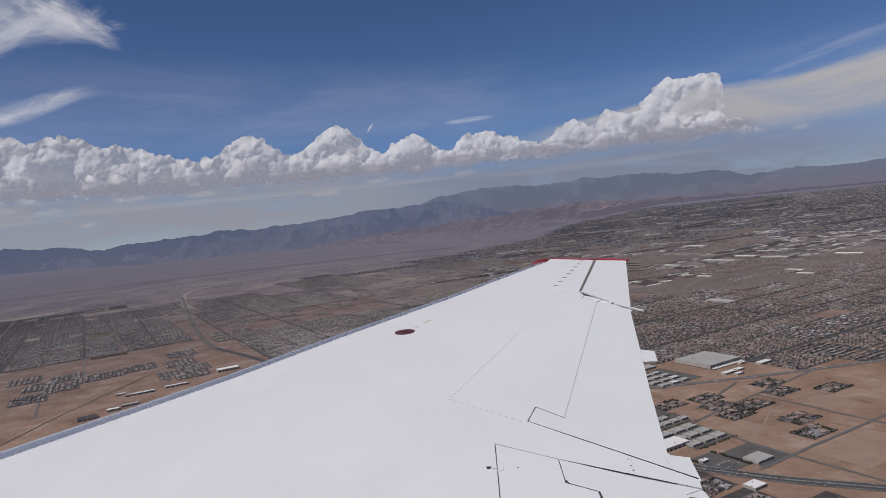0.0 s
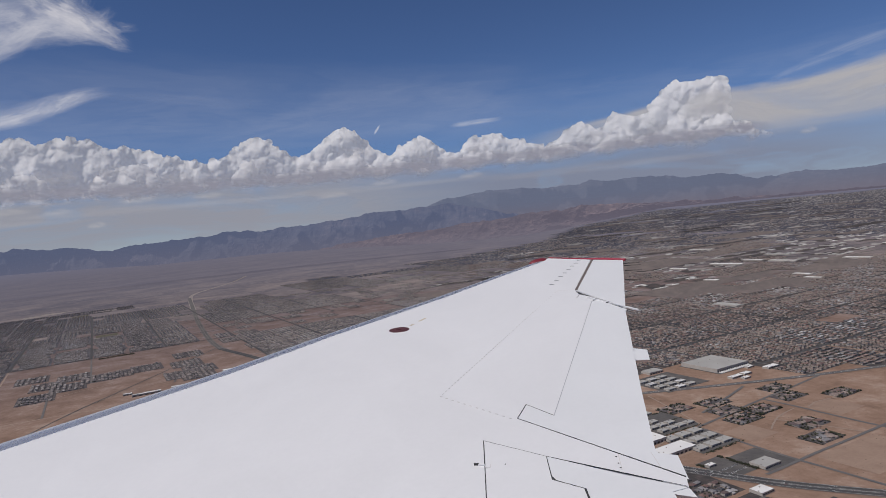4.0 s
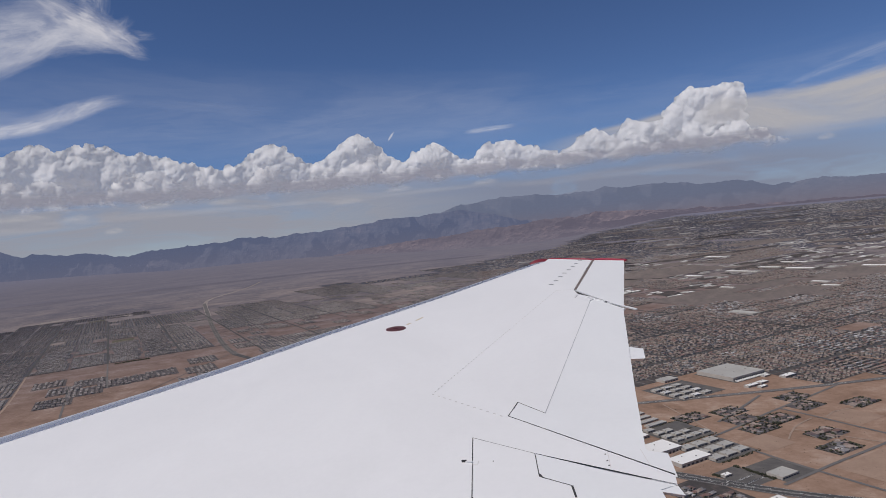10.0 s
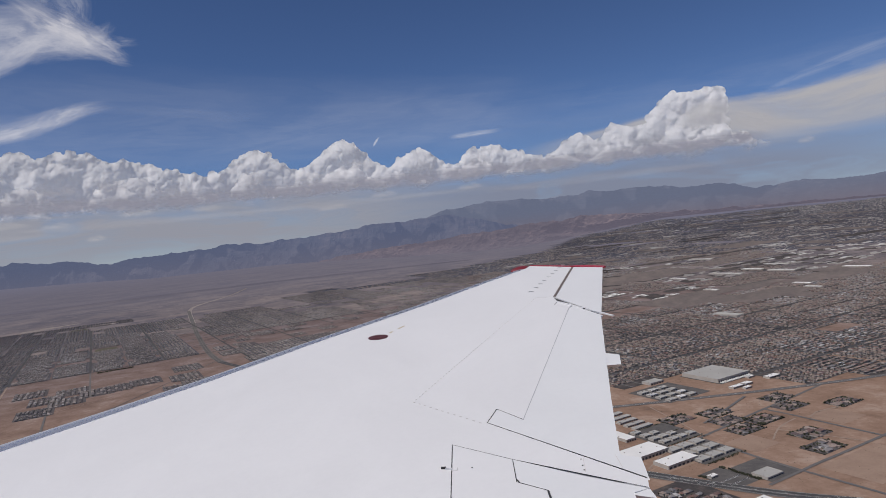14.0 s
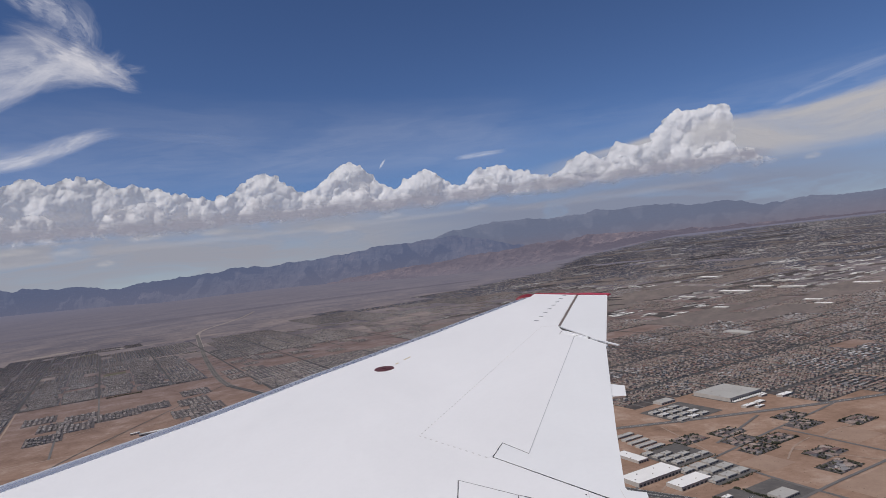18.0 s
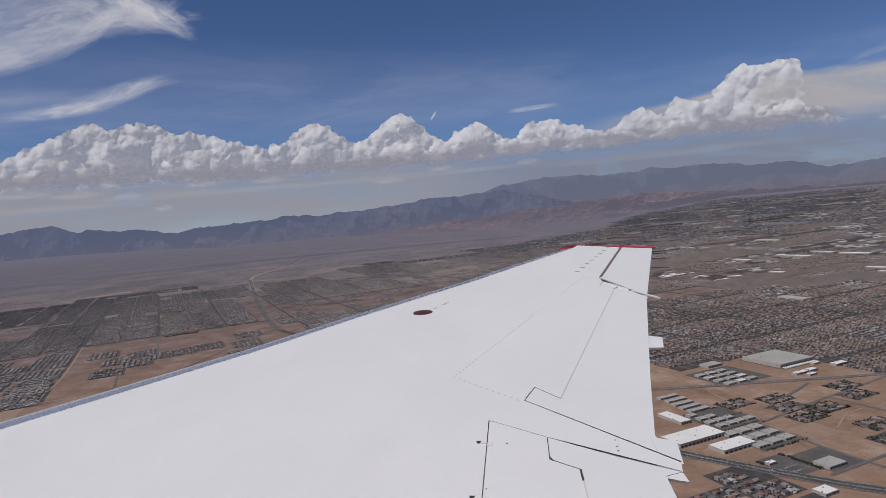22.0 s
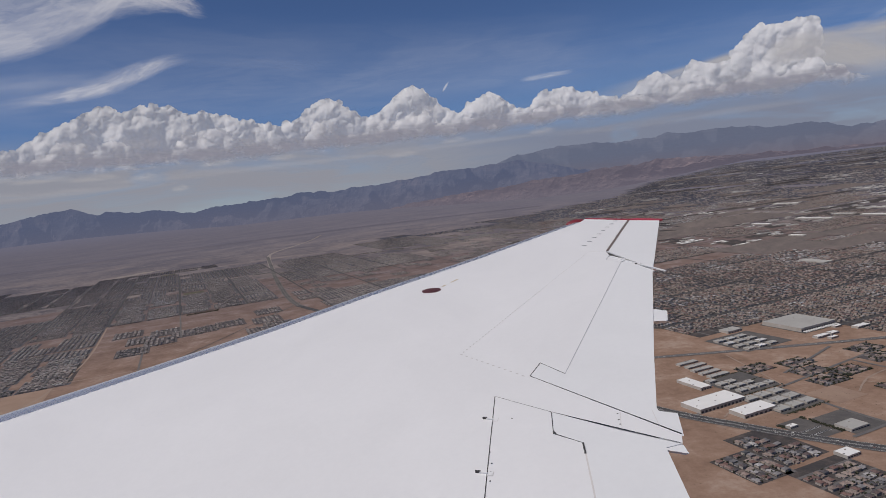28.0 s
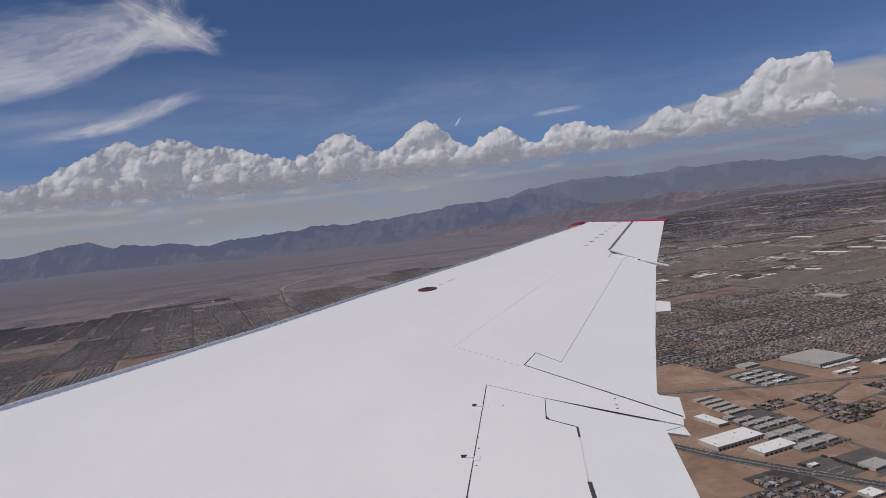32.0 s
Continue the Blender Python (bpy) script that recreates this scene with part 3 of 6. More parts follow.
for iu in range(-16, 90):
    for iv in range(-6, 84):
        u0, v0 = 1125 + iu * BLOCK, 1080 + iv * BLOCK
        uc, vc = u0 + BLOCK / 2, v0 + BLOCK / 2
        if not in_view(uc, vc, 850, 38000, 44 if vc > 2000 else 50):
            continue
        x, y = street_xy(uc, vc)
        rho, az = math.hypot(x, y), math.degrees(math.atan2(x, y))
        use = use_of(uc, vc)
        if rho < 8200:
            if use == "houses":
                for qu in range(2):
                    for qv in range(2):
                        a0, b0 = u0 + 6 + qu * 196, v0 + 6 + qv * 196
                        luck = rng.random()
                        high = (0.25 if rho < 3500 else 0.9) + 0.02 * (qu + 2 * qv)
                        if luck < 0.004:
                            grass_patches.append(patch("park", a0 + 20, a0 + 165, b0 + 15, b0 + 150, M_GRASS, high))
                            continue
                        along = bool(smooth_noise(a0, b0, 700, 6) + rng.uniform(-0.25, 0.25) > 0)
                        for half in range(2):
                            if near_line([a0 + (96 if along else 48 + 96 * half)], [b0 + (48 + 96 * half if along else 96)], HIGHWAY, 88)[0] or rng.random() < (0.035 if u0 < 450 else 0.012):
                                continue
                            cut0, cut1 = (rng.uniform(0, 34) if u0 < 450 and rng.random() < 0.3 else 0), (rng.uniform(0, 40) if u0 < 450 and rng.random() < 0.3 else 0)
                            box = (a0 + cut0, a0 + 192 - cut1, b0 + 96 * half, b0 + 96 * half + 96) if along else (a0 + 96 * half, a0 + 96 * half + 96, b0 + cut0, b0 + 192 - cut1)
                            if not lived_in((box[0] + box[1]) / 2, (box[2] + box[3]) / 2):
                                continue
                            (west_yards if az < 8 and v0 > 2000 else yard_patches).append(patch("yards", *box, M_YARD, high + 0.005 * half))
                            house_rows(*box, along)
            elif use in ("estates", "mixed"):
                for _ in range(int(rng.integers(4, 9)) if u0 < 450 else int(rng.integers(2, 6))):
                    estate(uc + rng.uniform(-150, 150), vc + rng.uniform(-150, 150), int(rng.integers(5, 12)), rng.uniform(30, 60))
            if use in ("works", "mixed"):
                for _ in range(4):
                    c0, d0 = u0 + rng.uniform(0, 200), v0 + rng.uniform(0, 250)
                    work_patches.append(patch("lot", c0, c0 + rng.uniform(80, 200), d0, d0 + rng.uniform(50, 150), M_YARD, (0.3 if rho < 3500 else 0.9) + 0.01 * (len(work_patches) % 30)))
                for _ in range((9 if rho > 3500 else 7) if use == "works" else 3):
                    w, d = (rng.uniform(30, 105), rng.uniform(16, 36)) if rho > 3500 else (rng.uniform(30, 110), rng.uniform(18, 42))
                    shop_boxes.append((uc + rng.uniform(-120, 120), vc + rng.uniform(-150, 150), 0.0, w, d, rng.uniform(4.5, 7.5)))
            if use != "desert" and lived_in(u0, v0) and lived_in(u0 + BLOCK, v0):
                arterial_strips.append(strip([(u0, v0), (u0, v0 + BLOCK)], 12, 0.6 if rho < 3500 else 1.6, smooth=False))
                arterial_strips.append(strip([(u0, v0), (u0 + BLOCK, v0)], 12, 0.65 if rho < 3500 else 1.7, smooth=False))
        elif use != "desert":
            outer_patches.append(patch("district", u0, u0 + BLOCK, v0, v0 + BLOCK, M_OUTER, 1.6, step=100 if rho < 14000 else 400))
            for _ in range(2):
                c0, d0 = u0 + rng.uniform(-40, 260), v0 + rng.uniform(-40, 260)
                lot_patches.append(patch("lot", c0, c0 + rng.uniform(50, 190), d0, d0 + rng.uniform(60, 180), M_ESTATE, 2.0 + 0.03 * (len(lot_patches) % 30), step=90))
            for _ in range(4 if rho > 22000 else 9 if rho > 14000 else 52 if use == "houses" else 30):
                far_blocks.append((uc + rng.uniform(-200, 200), vc + rng.uniform(-200, 200), 0.0, rng.uniform(12, 42) * (2 if rho > 14000 else 1), rng.uniform(10, 16), rng.uniform(2.5, 4.5)))
            for _ in range(0 if rho > 17000 else 6 if rho > 14000 else 22):
                TREES.append((uc + rng.uniform(-200, 200), vc + rng.uniform(-200, 200), rng.uniform(2.0, 4.0)))
            if use == "works":
                for _ in range(3):
                    shop_boxes.append((uc + rng.uniform(-150, 150), vc + rng.uniform(-150, 150), 0.0, rng.uniform(40, 130), rng.uniform(14, 30), rng.uniform(3, 5)))

# houses between the great warehouse and the eastern blocks, and beside the avenue
for a0, a1, b0, b1, along in ((985, 1098, 882, 1040, True), (890, 982, 860, 980, False), (960, 1100, 700, 868, True), (1120, 1190, 640, 760, True), (1420, 1600, 640, 760, True), (-640, -482, 2925, 3290, False)):
    yard_patches.append(patch("yards", a0, a1, b0, b1, M_YARD, 0.34))
    house_rows(a0, a1, b0, b1, along)

# ---------------------------------------------------------------- houses, trees and blocks as arrays
def place_all(cu, cv, turn, lu, lv, lh):
    """Local corners (k) of n pieces to places: (n, k, 3)."""
    c, s = np.cos(turn)[:, None], np.sin(turn)[:, None]
    u, v = cu[:, None] + lu * c - lv * s, cv[:, None] + lu * s + lv * c
    x0, y0 = street_xy(cu, cv)
    _, sc = valley(x0, y0)
    x, y = street_xy(u, v)
    p, s2 = valley(x, y, 0.0)
    p[..., 2] += lh * sc[:, None]
    return p


def house_mesh(name, arr, wall, roof, label):
    a = np.array(arr, float)
    n = len(a)
    w, d, h, r = a[:, 3:4] / 2, a[:, 4:5] / 2, a[:, 5:6], a[:, 6:7]
    sx, sy = np.array([[-1, 1, 1, -1]]), np.array([[-1, -1, 1, 1]])
    z0, ov = np.zeros((n, 4)), 0.6
    ridge = np.maximum(d - w, 0.8)
    lu = np.concatenate([sx * w, sx * w, sx * (w + ov), np.zeros((n, 2))], 1)
    lv = np.concatenate([sy * d, sy * d, sy * (d + ov), -ridge, ridge], 1)
    lh = np.concatenate([z0 - 0.5, z0 + h, z0 + h - 0.1, h + r, h + r], 1)
    p = place_all(a[:, 0], a[:, 1], a[:, 2], lu, lv, lh).reshape(-1, 3)
    o = (np.arange(n) * 14)[:, None]
    walls = np.concatenate([o + np.array([[k, (k + 1) % 4, 4 + (k + 1) % 4, 4 + k]]) for k in range(4)])
    tri = np.concatenate([o + np.array([[8, 9, 12]]), o + np.array([[10, 11, 13]])])
    quad = np.concatenate([o + np.array([[9, 10, 13, 12]]), o + np.array([[11, 8, 12, 13]])])
    ob = link_arrays(name, p, [walls, tri, quad], [wall, roof], [0, 1, 1])
    return tagged(ob, label, "houses", kind="stuff")


def box_mesh(name, arr, wall, roof, label, category):
    a = np.array(arr, float)
    n = len(a)
    w, d, h = a[:, 3:4] / 2, a[:, 4:5] / 2, a[:, 5:6]
    sx, sy = np.array([[-1, 1, 1, -1]]), np.array([[-1, -1, 1, 1]])
    z0 = np.zeros((n, 4))
    lu = np.concatenate([sx * w, sx * w, sx * (w - 0.6)], 1)
    lv = np.concatenate([sy * d, sy * d, sy * (d - 0.6)], 1)
    lh = np.concatenate([z0 - 0.5, z0 + h, z0 + h], 1)
    p = place_all(a[:, 0], a[:, 1], a[:, 2], lu, lv, lh).reshape(-1, 3)
    o = (np.arange(n) * 12)[:, None]
    walls = np.concatenate([o + np.array([[k, (k + 1) % 4, 4 + (k + 1) % 4, 4 + k]]) for k in range(4)] + [o + np.array([[4 + k, 4 + (k + 1) % 4, 8 + (k + 1) % 4, 8 + k]]) for k in range(4)])
    top = o + np.array([[8, 9, 10, 11]])
    return tagged(link_arrays(name, p, [walls, top], [wall, roof], [0, 1]), label, category, kind="stuff")


def tree_mesh(name, arr, label, lobes=2):
    a = np.array(arr, float)
    n = len(a)
    ps, fs, o = [], [], 0
    base = np.array([[1, 0, 0], [0, 1, 0], [-1, 0, 0], [0, -1, 0], [0, 0, 1], [0, 0, -1]], float)
    tri = np.array([[0, 1, 4], [1, 2, 4], [2, 3, 4], [3, 0, 4], [1, 0, 5], [2, 1, 5], [3, 2, 5], [0, 3, 5]])
    for k in range(lobes):
        r = a[:, 2:3] * (0.75 if k else 1.0)
        off = rng.uniform(-0.7, 0.7, (n, 2)) * a[:, 2:3] * (1 if k else 0)
        jit = rng.uniform(0.7, 1.25, (n, 6))
        lu, lv = base[None, :, 0] * r * jit + off[:, :1], base[None, :, 1] * r * jit + off[:, 1:]
        lh = base[None, :, 2] * r * 0.8 * jit + a[:, 2:3] * (0.75 + 0.25 * k)
        ps.append(place_all(a[:, 0], a[:, 1], rng.uniform(0, 6.28, n), lu, lv, lh).reshape(-1, 3))
        fs.append((np.arange(n) * 6)[:, None, None] + (tri if lobes > 1 else tri[:4])[None] + o)
        o += n * 6
    f = np.concatenate([x.reshape(-1, 3) for x in fs])
    return tagged(link_arrays(name, np.concatenate(ps), [f], [M_LEAF]), label, "trees", kind="stuff")


for k in range(150):
    TREES.append((1126 + 74 * (k % 2) + rng.uniform(-4, 4), 930 + 102 * rng.random(), rng.uniform(1.4, 2.8)))
    TREES.append((1188 + 134 * rng.random(), 1058 + 126 * (k % 2) + rng.uniform(-4, 4), rng.uniform(1.2, 2.4)))
    TREES.append((-40 + 190 * rng.random(), 4190 + 30 * rng.random(), rng.uniform(2.5, 5.0)))
    TREES.append((1215 + 140 * rng.random(), 1202 + 4 * rng.random() + 70 * (k % 3), rng.uniform(1.2, 2.2)))
H = np.array(HOUSES)
H = H[in_view(H[:, 0], H[:, 1], 900, 9000, 47)]
HX, HY = street_xy(H[:, 0], H[:, 1])
HR = np.hypot(HX, HY)
order = np.argsort(HR)
pick = order[(HR[order] < 1900)][:280]
near_mask = np.zeros(len(H), bool)
near_mask[pick] = True
REST = H[~near_mask]
RR = HR[~near_mask]
for lo, hi, nm in ((0, 2600, "near streets"), (2600, 4200, "middle streets"), (4200, 9000, "outer streets")):
    rx, ry = street_xy(REST[:, 0], REST[:, 1])
    west_side = (np.degrees(np.arctan2(rx, ry)) < 8) & (REST[:, 1] > 2000)
    for west in (False, True):
        sel = REST[(RR >= lo) & (RR < hi) & (west_side == west)]
        if len(sel):
            house_mesh("housing_estate", sel, M_WALL_S, M_ROOF_W if west else M_ROOF_S, "rows of tan stucco houses with %s tile roofs, %s" % ("pale" if west else "brown", nm))
FB = np.array(far_blocks)
far_blocks = FB[is_clear(FB[:, 0], FB[:, 1])]
if len(far_blocks):
    box_mesh("far_city_blocks", far_blocks, M_WALL_S, M_ROOF_S, "far low tan and brown city buildings in haze", "buildings")
TR = np.array(TREES)
TR = TR[in_view(TR[:, 0], TR[:, 1], 900, 17000, 47)]
TR = TR[~near_line(TR[:, 0], TR[:, 1], HIGHWAY, 24) & (is_clear(TR[:, 0], TR[:, 1]) | (np.hypot(TR[:, 0], TR[:, 1]) < 4000))]
TR = TR[(np.hypot(TR[:, 0], TR[:, 1]) < 4500) | (np.arange(len(TR)) % 3 > 0)]
TX = np.hypot(*street_xy(TR[:, 0], TR[:, 1]))
tree_order = np.argsort(TX)
near_trees = TR[tree_order[:280]]
tree_mesh("garden_trees", TR[tree_order[280:]][TX[tree_order[280:]] < 2400], "dark green garden trees among the houses")
tree_mesh("garden_trees", TR[tree_order[280:]][TX[tree_order[280:]] >= 2400], "dark green garden trees of the outer districts", 1)

join_patches("yards", yard_patches, M_YARD, "grey-brown gravel yards between the houses", "ground")
join_patches("hazy_western_yards", west_yards, M_WEST, "hazy grey gravel yards of the western districts", "ground")
join_patches("park", grass_patches, M_GRASS, "dry green park lawns between the houses", "park")
join_patches("industrial_yards", work_patches, M_YARD, "dark asphalt yards of the industrial blocks", "ground")
join_patches("open_lots", open_lots, M_OPEN, "bare tan lots between the outer districts", "ground")
join_patches("planted_bands", dark_bands, M_YARD, "dark tree-planted bands and parking lots", "ground")
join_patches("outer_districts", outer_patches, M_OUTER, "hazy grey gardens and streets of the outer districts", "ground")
join_patches("house_lots", lot_patches, M_ESTATE, "dark gravel lots with dry scrub", "ground")
join_patches("residential_street", street_strips, M_STREET, "grey asphalt residential streets", "street")
join_patches("arterial_road", arterial_strips, M_ASPHALT, "straight dark asphalt arterial roads", "road")


def road(name, pts, width, mat, label, lift=1.0, smooth=True):
    p, q = strip(pts, width, lift, smooth=smooth)
    return tagged(link_arrays(name, p, [q], [mat]), label, "road", kind="structure")


def road_lines(parent, pts, offs, width, lift):
    for o in offs:
        p, q = strip(pts, width, lift, off=o)
        ob = link_arrays("lane_line", p, [q], [M_LINE])
        ob.parent = parent


hw = road("highway", HIGHWAY[4:], 35, M_STREET, "six-lane divided desert highway with pale shoulders", 0.9)
road("highway_far", HIGHWAY[:6], 46, M_SAND, "pale far stretch of the highway across the plain", 0.7)
for o in (7.9, -7.9):
    p, q = strip(HIGHWAY[9:], 13.4, 1.3, off=o)
    link_arrays("carriageway", p, [q], [M_ASPHALT]).parent = hw
    p, q = strip(HIGHWAY[5:10], 10.0, 1.3, off=o)
    link_arrays("carriageway", p, [q], [M_LOTGREY]).parent = hw
road_lines(hw, HIGHWAY[12:], (14.1, 2.0, -2.0, -14.1), 0.5, 1.5)
av = road("avenue", AVENUE, 24, M_STREET, "grey asphalt avenue through the desert", 0.8)
road_lines(av, AVENUE, (0.0,), 0.6, 1.0)
GRID_ROADS = [[(1040, 1180), (1255, 1188), (1387, 1197), (1559, 1222), (1679, 1233), (1792, 1242), (1960, 1262)], [(1627, 1229), (1630, 1134), (1622, 1002), (1620, 800)], [(1320, 1192), (1320, 1142), (1305, 1021), (1303, 902), (1305, 813), (1305, 690)],
              [(1190, 900), (1303, 902), (1385, 905), (1457, 903), (1760, 905)], [(-239, 2905), (-241, 3709)], [(-75, 3480), (-75, 4275)], [(5, 3480), (62, 3740)], [(-475, 4299), (-66, 4262), (289, 4377), (560, 4420)],
              [(250, 3120), (330, 3420), (440, 3760)], [(640, 3470), (900, 3480), (1500, 3500)], [(1420, 1260), (1560, 1300), (1700, 1345)]]
for k, pts in enumerate(GRID_ROADS):
    road("road_%d" % (k + 1), pts, 9, M_STREET, "narrow worn asphalt road across the desert", 0.7 + 0.05 * k, smooth=len(pts) > 2)
TRACKS = [[(-529, 2932), (-342, 2907), (-147, 2892), (58, 2833), (330, 2790)], [(-526, 2911), (-466, 3311), (-475, 4290)], [(-640, 2560), (-560, 2720), (-529, 2932)], [(1430, 1060), (1520, 1110), (1610, 1120)], [(1340, 1190), (1380, 1300), (1440, 1480)], [(1560, 905), (1540, 980), (1500, 1100)],
          [(-60, 3000), (60, 3150), (240, 3180)], [(-240, 3250), (-120, 3330), (20, 3350)], [(1080, 1130), (1180, 1180), (1255, 1188)], [(1640, 1100), (1700, 1120), (1790, 1090)], [(-120, 2700), (40, 2760), (150, 2830)]]
for k, pts in enumerate(TRACKS):
    road("track_%d" % (k + 1), pts, 9 if k < 3 else 4.5, M_DIRT, "pale dirt track across bare desert", 0.5 + 0.05 * k)
for k, (pts, w, mat, label) in enumerate([([(-796, 7856), (-531, 8130), (-191, 8262)], 210, M_SAND, "pale sandy wash on the plain"), ([(-126, 7455), (94, 7633), (321, 7650)], 150, M_SAND, "pale sandy wash beside the district")]):
    p, q = strip(pts, w, 1.2 + 0.2 * k, step=60)
    ends = np.clip(np.minimum(np.arange(len(p) // 2), np.arange(len(p) // 2)[::-1]) / 4.0, 0.06, 1)
    wob = ends * (1 + 0.35 * np.sin(np.arange(len(p) // 2) * 1.9 + k))
    half = len(p) // 2
    mid = (p[:half] + p[half:]) / 2
    p[:half], p[half:] = mid + (p[:half] - mid) * wob[:, None], mid + (p[half:] - mid) * wob[:, None]
    tagged(link_arrays("wash_%d" % (k + 1), p, [q], [mat]), label, "ground", kind="structure")
for k, (u0, u1, v0, v1) in enumerate([(1330, 1425, 1035, 1125), (1640, 1745, 1010, 1110), (1030, 1240, 1085, 1105), (-700, -540, 2600, 2880), (1345, 1560, 760, 890)]):
    p, q, *_ = patch("lot", u0, u1, v0, v1, M_LOT, 0.35)
    tagged(link_arrays("graded_lot_%d" % (k + 1), p, [q], [M_LOT]), "bare graded orange-tan building lot", "ground", kind="structure")


# ---------------------------------------------------------------- single houses and trees nearest the flight
def bm_house(w, d, h, r, two_wing):
    """Stucco walls and a hipped tile roof with eaves; returns two bmeshes."""
    wall, roof = bmesh.new(), bmesh.new()

    def block(x0, x1, y0, y1, hh, rr, along_y):
        b = [(x0, y0), (x1, y0), (x1, y1), (x0, y1)]
        lo = [wall.verts.new((x, y, -0.5)) for x, y in b]
        hi = [wall.verts.new((x, y, hh)) for x, y in b]
        for k in range(4):
            wall.faces.new((lo[k], lo[(k + 1) % 4], hi[(k + 1) % 4], hi[k]))
        o = 0.6
        ev = [roof.verts.new((x + (o if x == x1 else -o), y + (o if y == y1 else -o), hh - 0.1)) for x, y in b]
        fa = [roof.verts.new((v.co.x, v.co.y, hh - 0.35)) for v in ev]
        cx, cy = (x0 + x1) / 2, (y0 + y1) / 2
        if along_y:
            k = max((y1 - y0) - (x1 - x0), 1.0) / 2
            r1, r2 = roof.verts.new((cx, cy - k, hh + rr)), roof.verts.new((cx, cy + k, hh + rr))
            roof.faces.new((ev[0], ev[1], r1)), roof.faces.new((ev[2], ev[3], r2))
            roof.faces.new((ev[1], ev[2], r2, r1)), roof.faces.new((ev[3], ev[0], r1, r2))
        else:
            k = max((x1 - x0) - (y1 - y0), 1.0) / 2
            r1, r2 = roof.verts.new((cx - k, cy, hh + rr)), roof.verts.new((cx + k, cy, hh + rr))
            roof.faces.new((ev[3], ev[0], r1)), roof.faces.new((ev[1], ev[2], r2))
            roof.faces.new((ev[0], ev[1], r2, r1)), roof.faces.new((ev[2], ev[3], r1, r2))
        for k in range(4):
            roof.faces.new((fa[k], fa[(k + 1) % 4], ev[(k + 1) % 4], ev[k]))
        roof.faces.new(fa[::-1])

    block(-w / 2, w / 2, -d / 2, d / 2, h, r, d > w)
    if two_wing:
        block(w / 2 - 6.5, w / 2 + 1.2, -d / 2 - 4.5, -d / 2 + 3, min(h, 3.0), r * 0.7, True)
    return wall, roof


protos = []
for k, (w, d, h, r, tw) in enumerate([(9.5, 11, 3.1, 2.0, True), (10, 12, 5.6, 2.2, True), (10, 11, 5.6, 1.9, False), (10.5, 12, 3.3, 2.1, True), (10, 12.5, 3.1, 1.9, False), (14, 21, 3.6, 2.2, True)]):
    wall, roof = bm_house(w, d, h, r, tw)
    ob = new("house")
    part("wall", wall, M_WALL, ob)
    part("roof", roof, M_ROOF, ob, "hipped concrete tile roof")
    door, win = bmesh.new(), bmesh.new()
    bmesh.ops.create_cube(door, size=1, matrix=Matrix.LocRotScale((w / 2 - 2.7 if tw else 0, -d / 2 - (4.53 if tw else 0.03), 1.05), None, (4.8, 0.12, 2.2)))
    part("garage_door", door, M_CONCRETE, ob)
    bmesh.ops.create_cube(win, size=1, matrix=Matrix.LocRotScale((-w / 4, -d / 2 - 0.02, 1.6), None, (1.8, 0.1, 1.2)))
    part("window", win, M_GLASS, ob)
    protos.append(ob)
LABELS = ["single-storey tan stucco house with brown hipped tile roof", "two-storey beige stucco house with hipped tile roof"]
placed = 0
for (u, v, turn, w, d, h, r) in H[near_mask]:
    k = 5 if d > 18 else (1 if h > 5 else (0, 3, 4)[placed % 3])
    x, y = street_xy(u, v)
    m = pose(float(x), float(y), 0.3, 0, 0, math.degrees(turn + TURN))
    if placed < len(protos):
        ob, k = protos[placed], placed
        ob.matrix_world = m
    else:
        ob = copy_thing(protos[k], m)
    tagged(ob, LABELS[1] if k in (1, 2) else LABELS[0], "house", "houses of the near streets")
    placed += 1


def bm_crown(seed, size):
    rnd = random.Random(seed)
    bm = bmesh.new()
    for k in range(16):
        a0, rr, hh = rnd.uniform(0, 6.28), rnd.uniform(0, 0.75) * size, rnd.uniform(0.55, 1.55) * size
        s0 = rnd.uniform(0.28, 0.5) * size
        g = bmesh.ops.create_icosphere(bm, subdivisions=1, radius=s0, matrix=Matrix.Translation((math.cos(a0) * rr, math.sin(a0) * rr, hh)))
        for vtx in g["verts"]:
            vtx.co += Vector((rnd.uniform(-1, 1), rnd.uniform(-1, 1), rnd.uniform(-1, 1))) * s0 * 0.35
    return bm


tree_protos = []
for k in range(4):
    ob = new("tree")
    tk = bmesh.new()
    bmesh.ops.create_cone(tk, segments=7, radius1=0.09, radius2=0.04, depth=1.0, cap_ends=True, matrix=Matrix.Translation((0, 0, 0.5)))
    for b in range(3):
        bmesh.ops.create_cone(tk, segments=5, radius1=0.045, radius2=0.02, depth=0.6, matrix=pose(0, 0, 0.75, 38, 0, 120 * b + 20 * k) @ Matrix.Translation((0, 0, 0.3)))
    part("trunk", tk, M_BARK, ob)
    part("crown", bm_crown(k, 1.0), M_LEAF, ob)
    tree_protos.append(ob)
for k, (u, v, s) in enumerate(near_trees):
    x, y = street_xy(u, v)
    m = pose(float(x), float(y), 0.3, 0, 0, 47.0 * k) @ Matrix.Scale(float(s), 4)
    ob = tree_protos[k] if k < 4 else copy_thing(tree_protos[k % 4], m)
    ob.matrix_basis = m
    tagged(ob, "dark green desert garden tree with rounded crown", "tree", "garden trees near the houses")


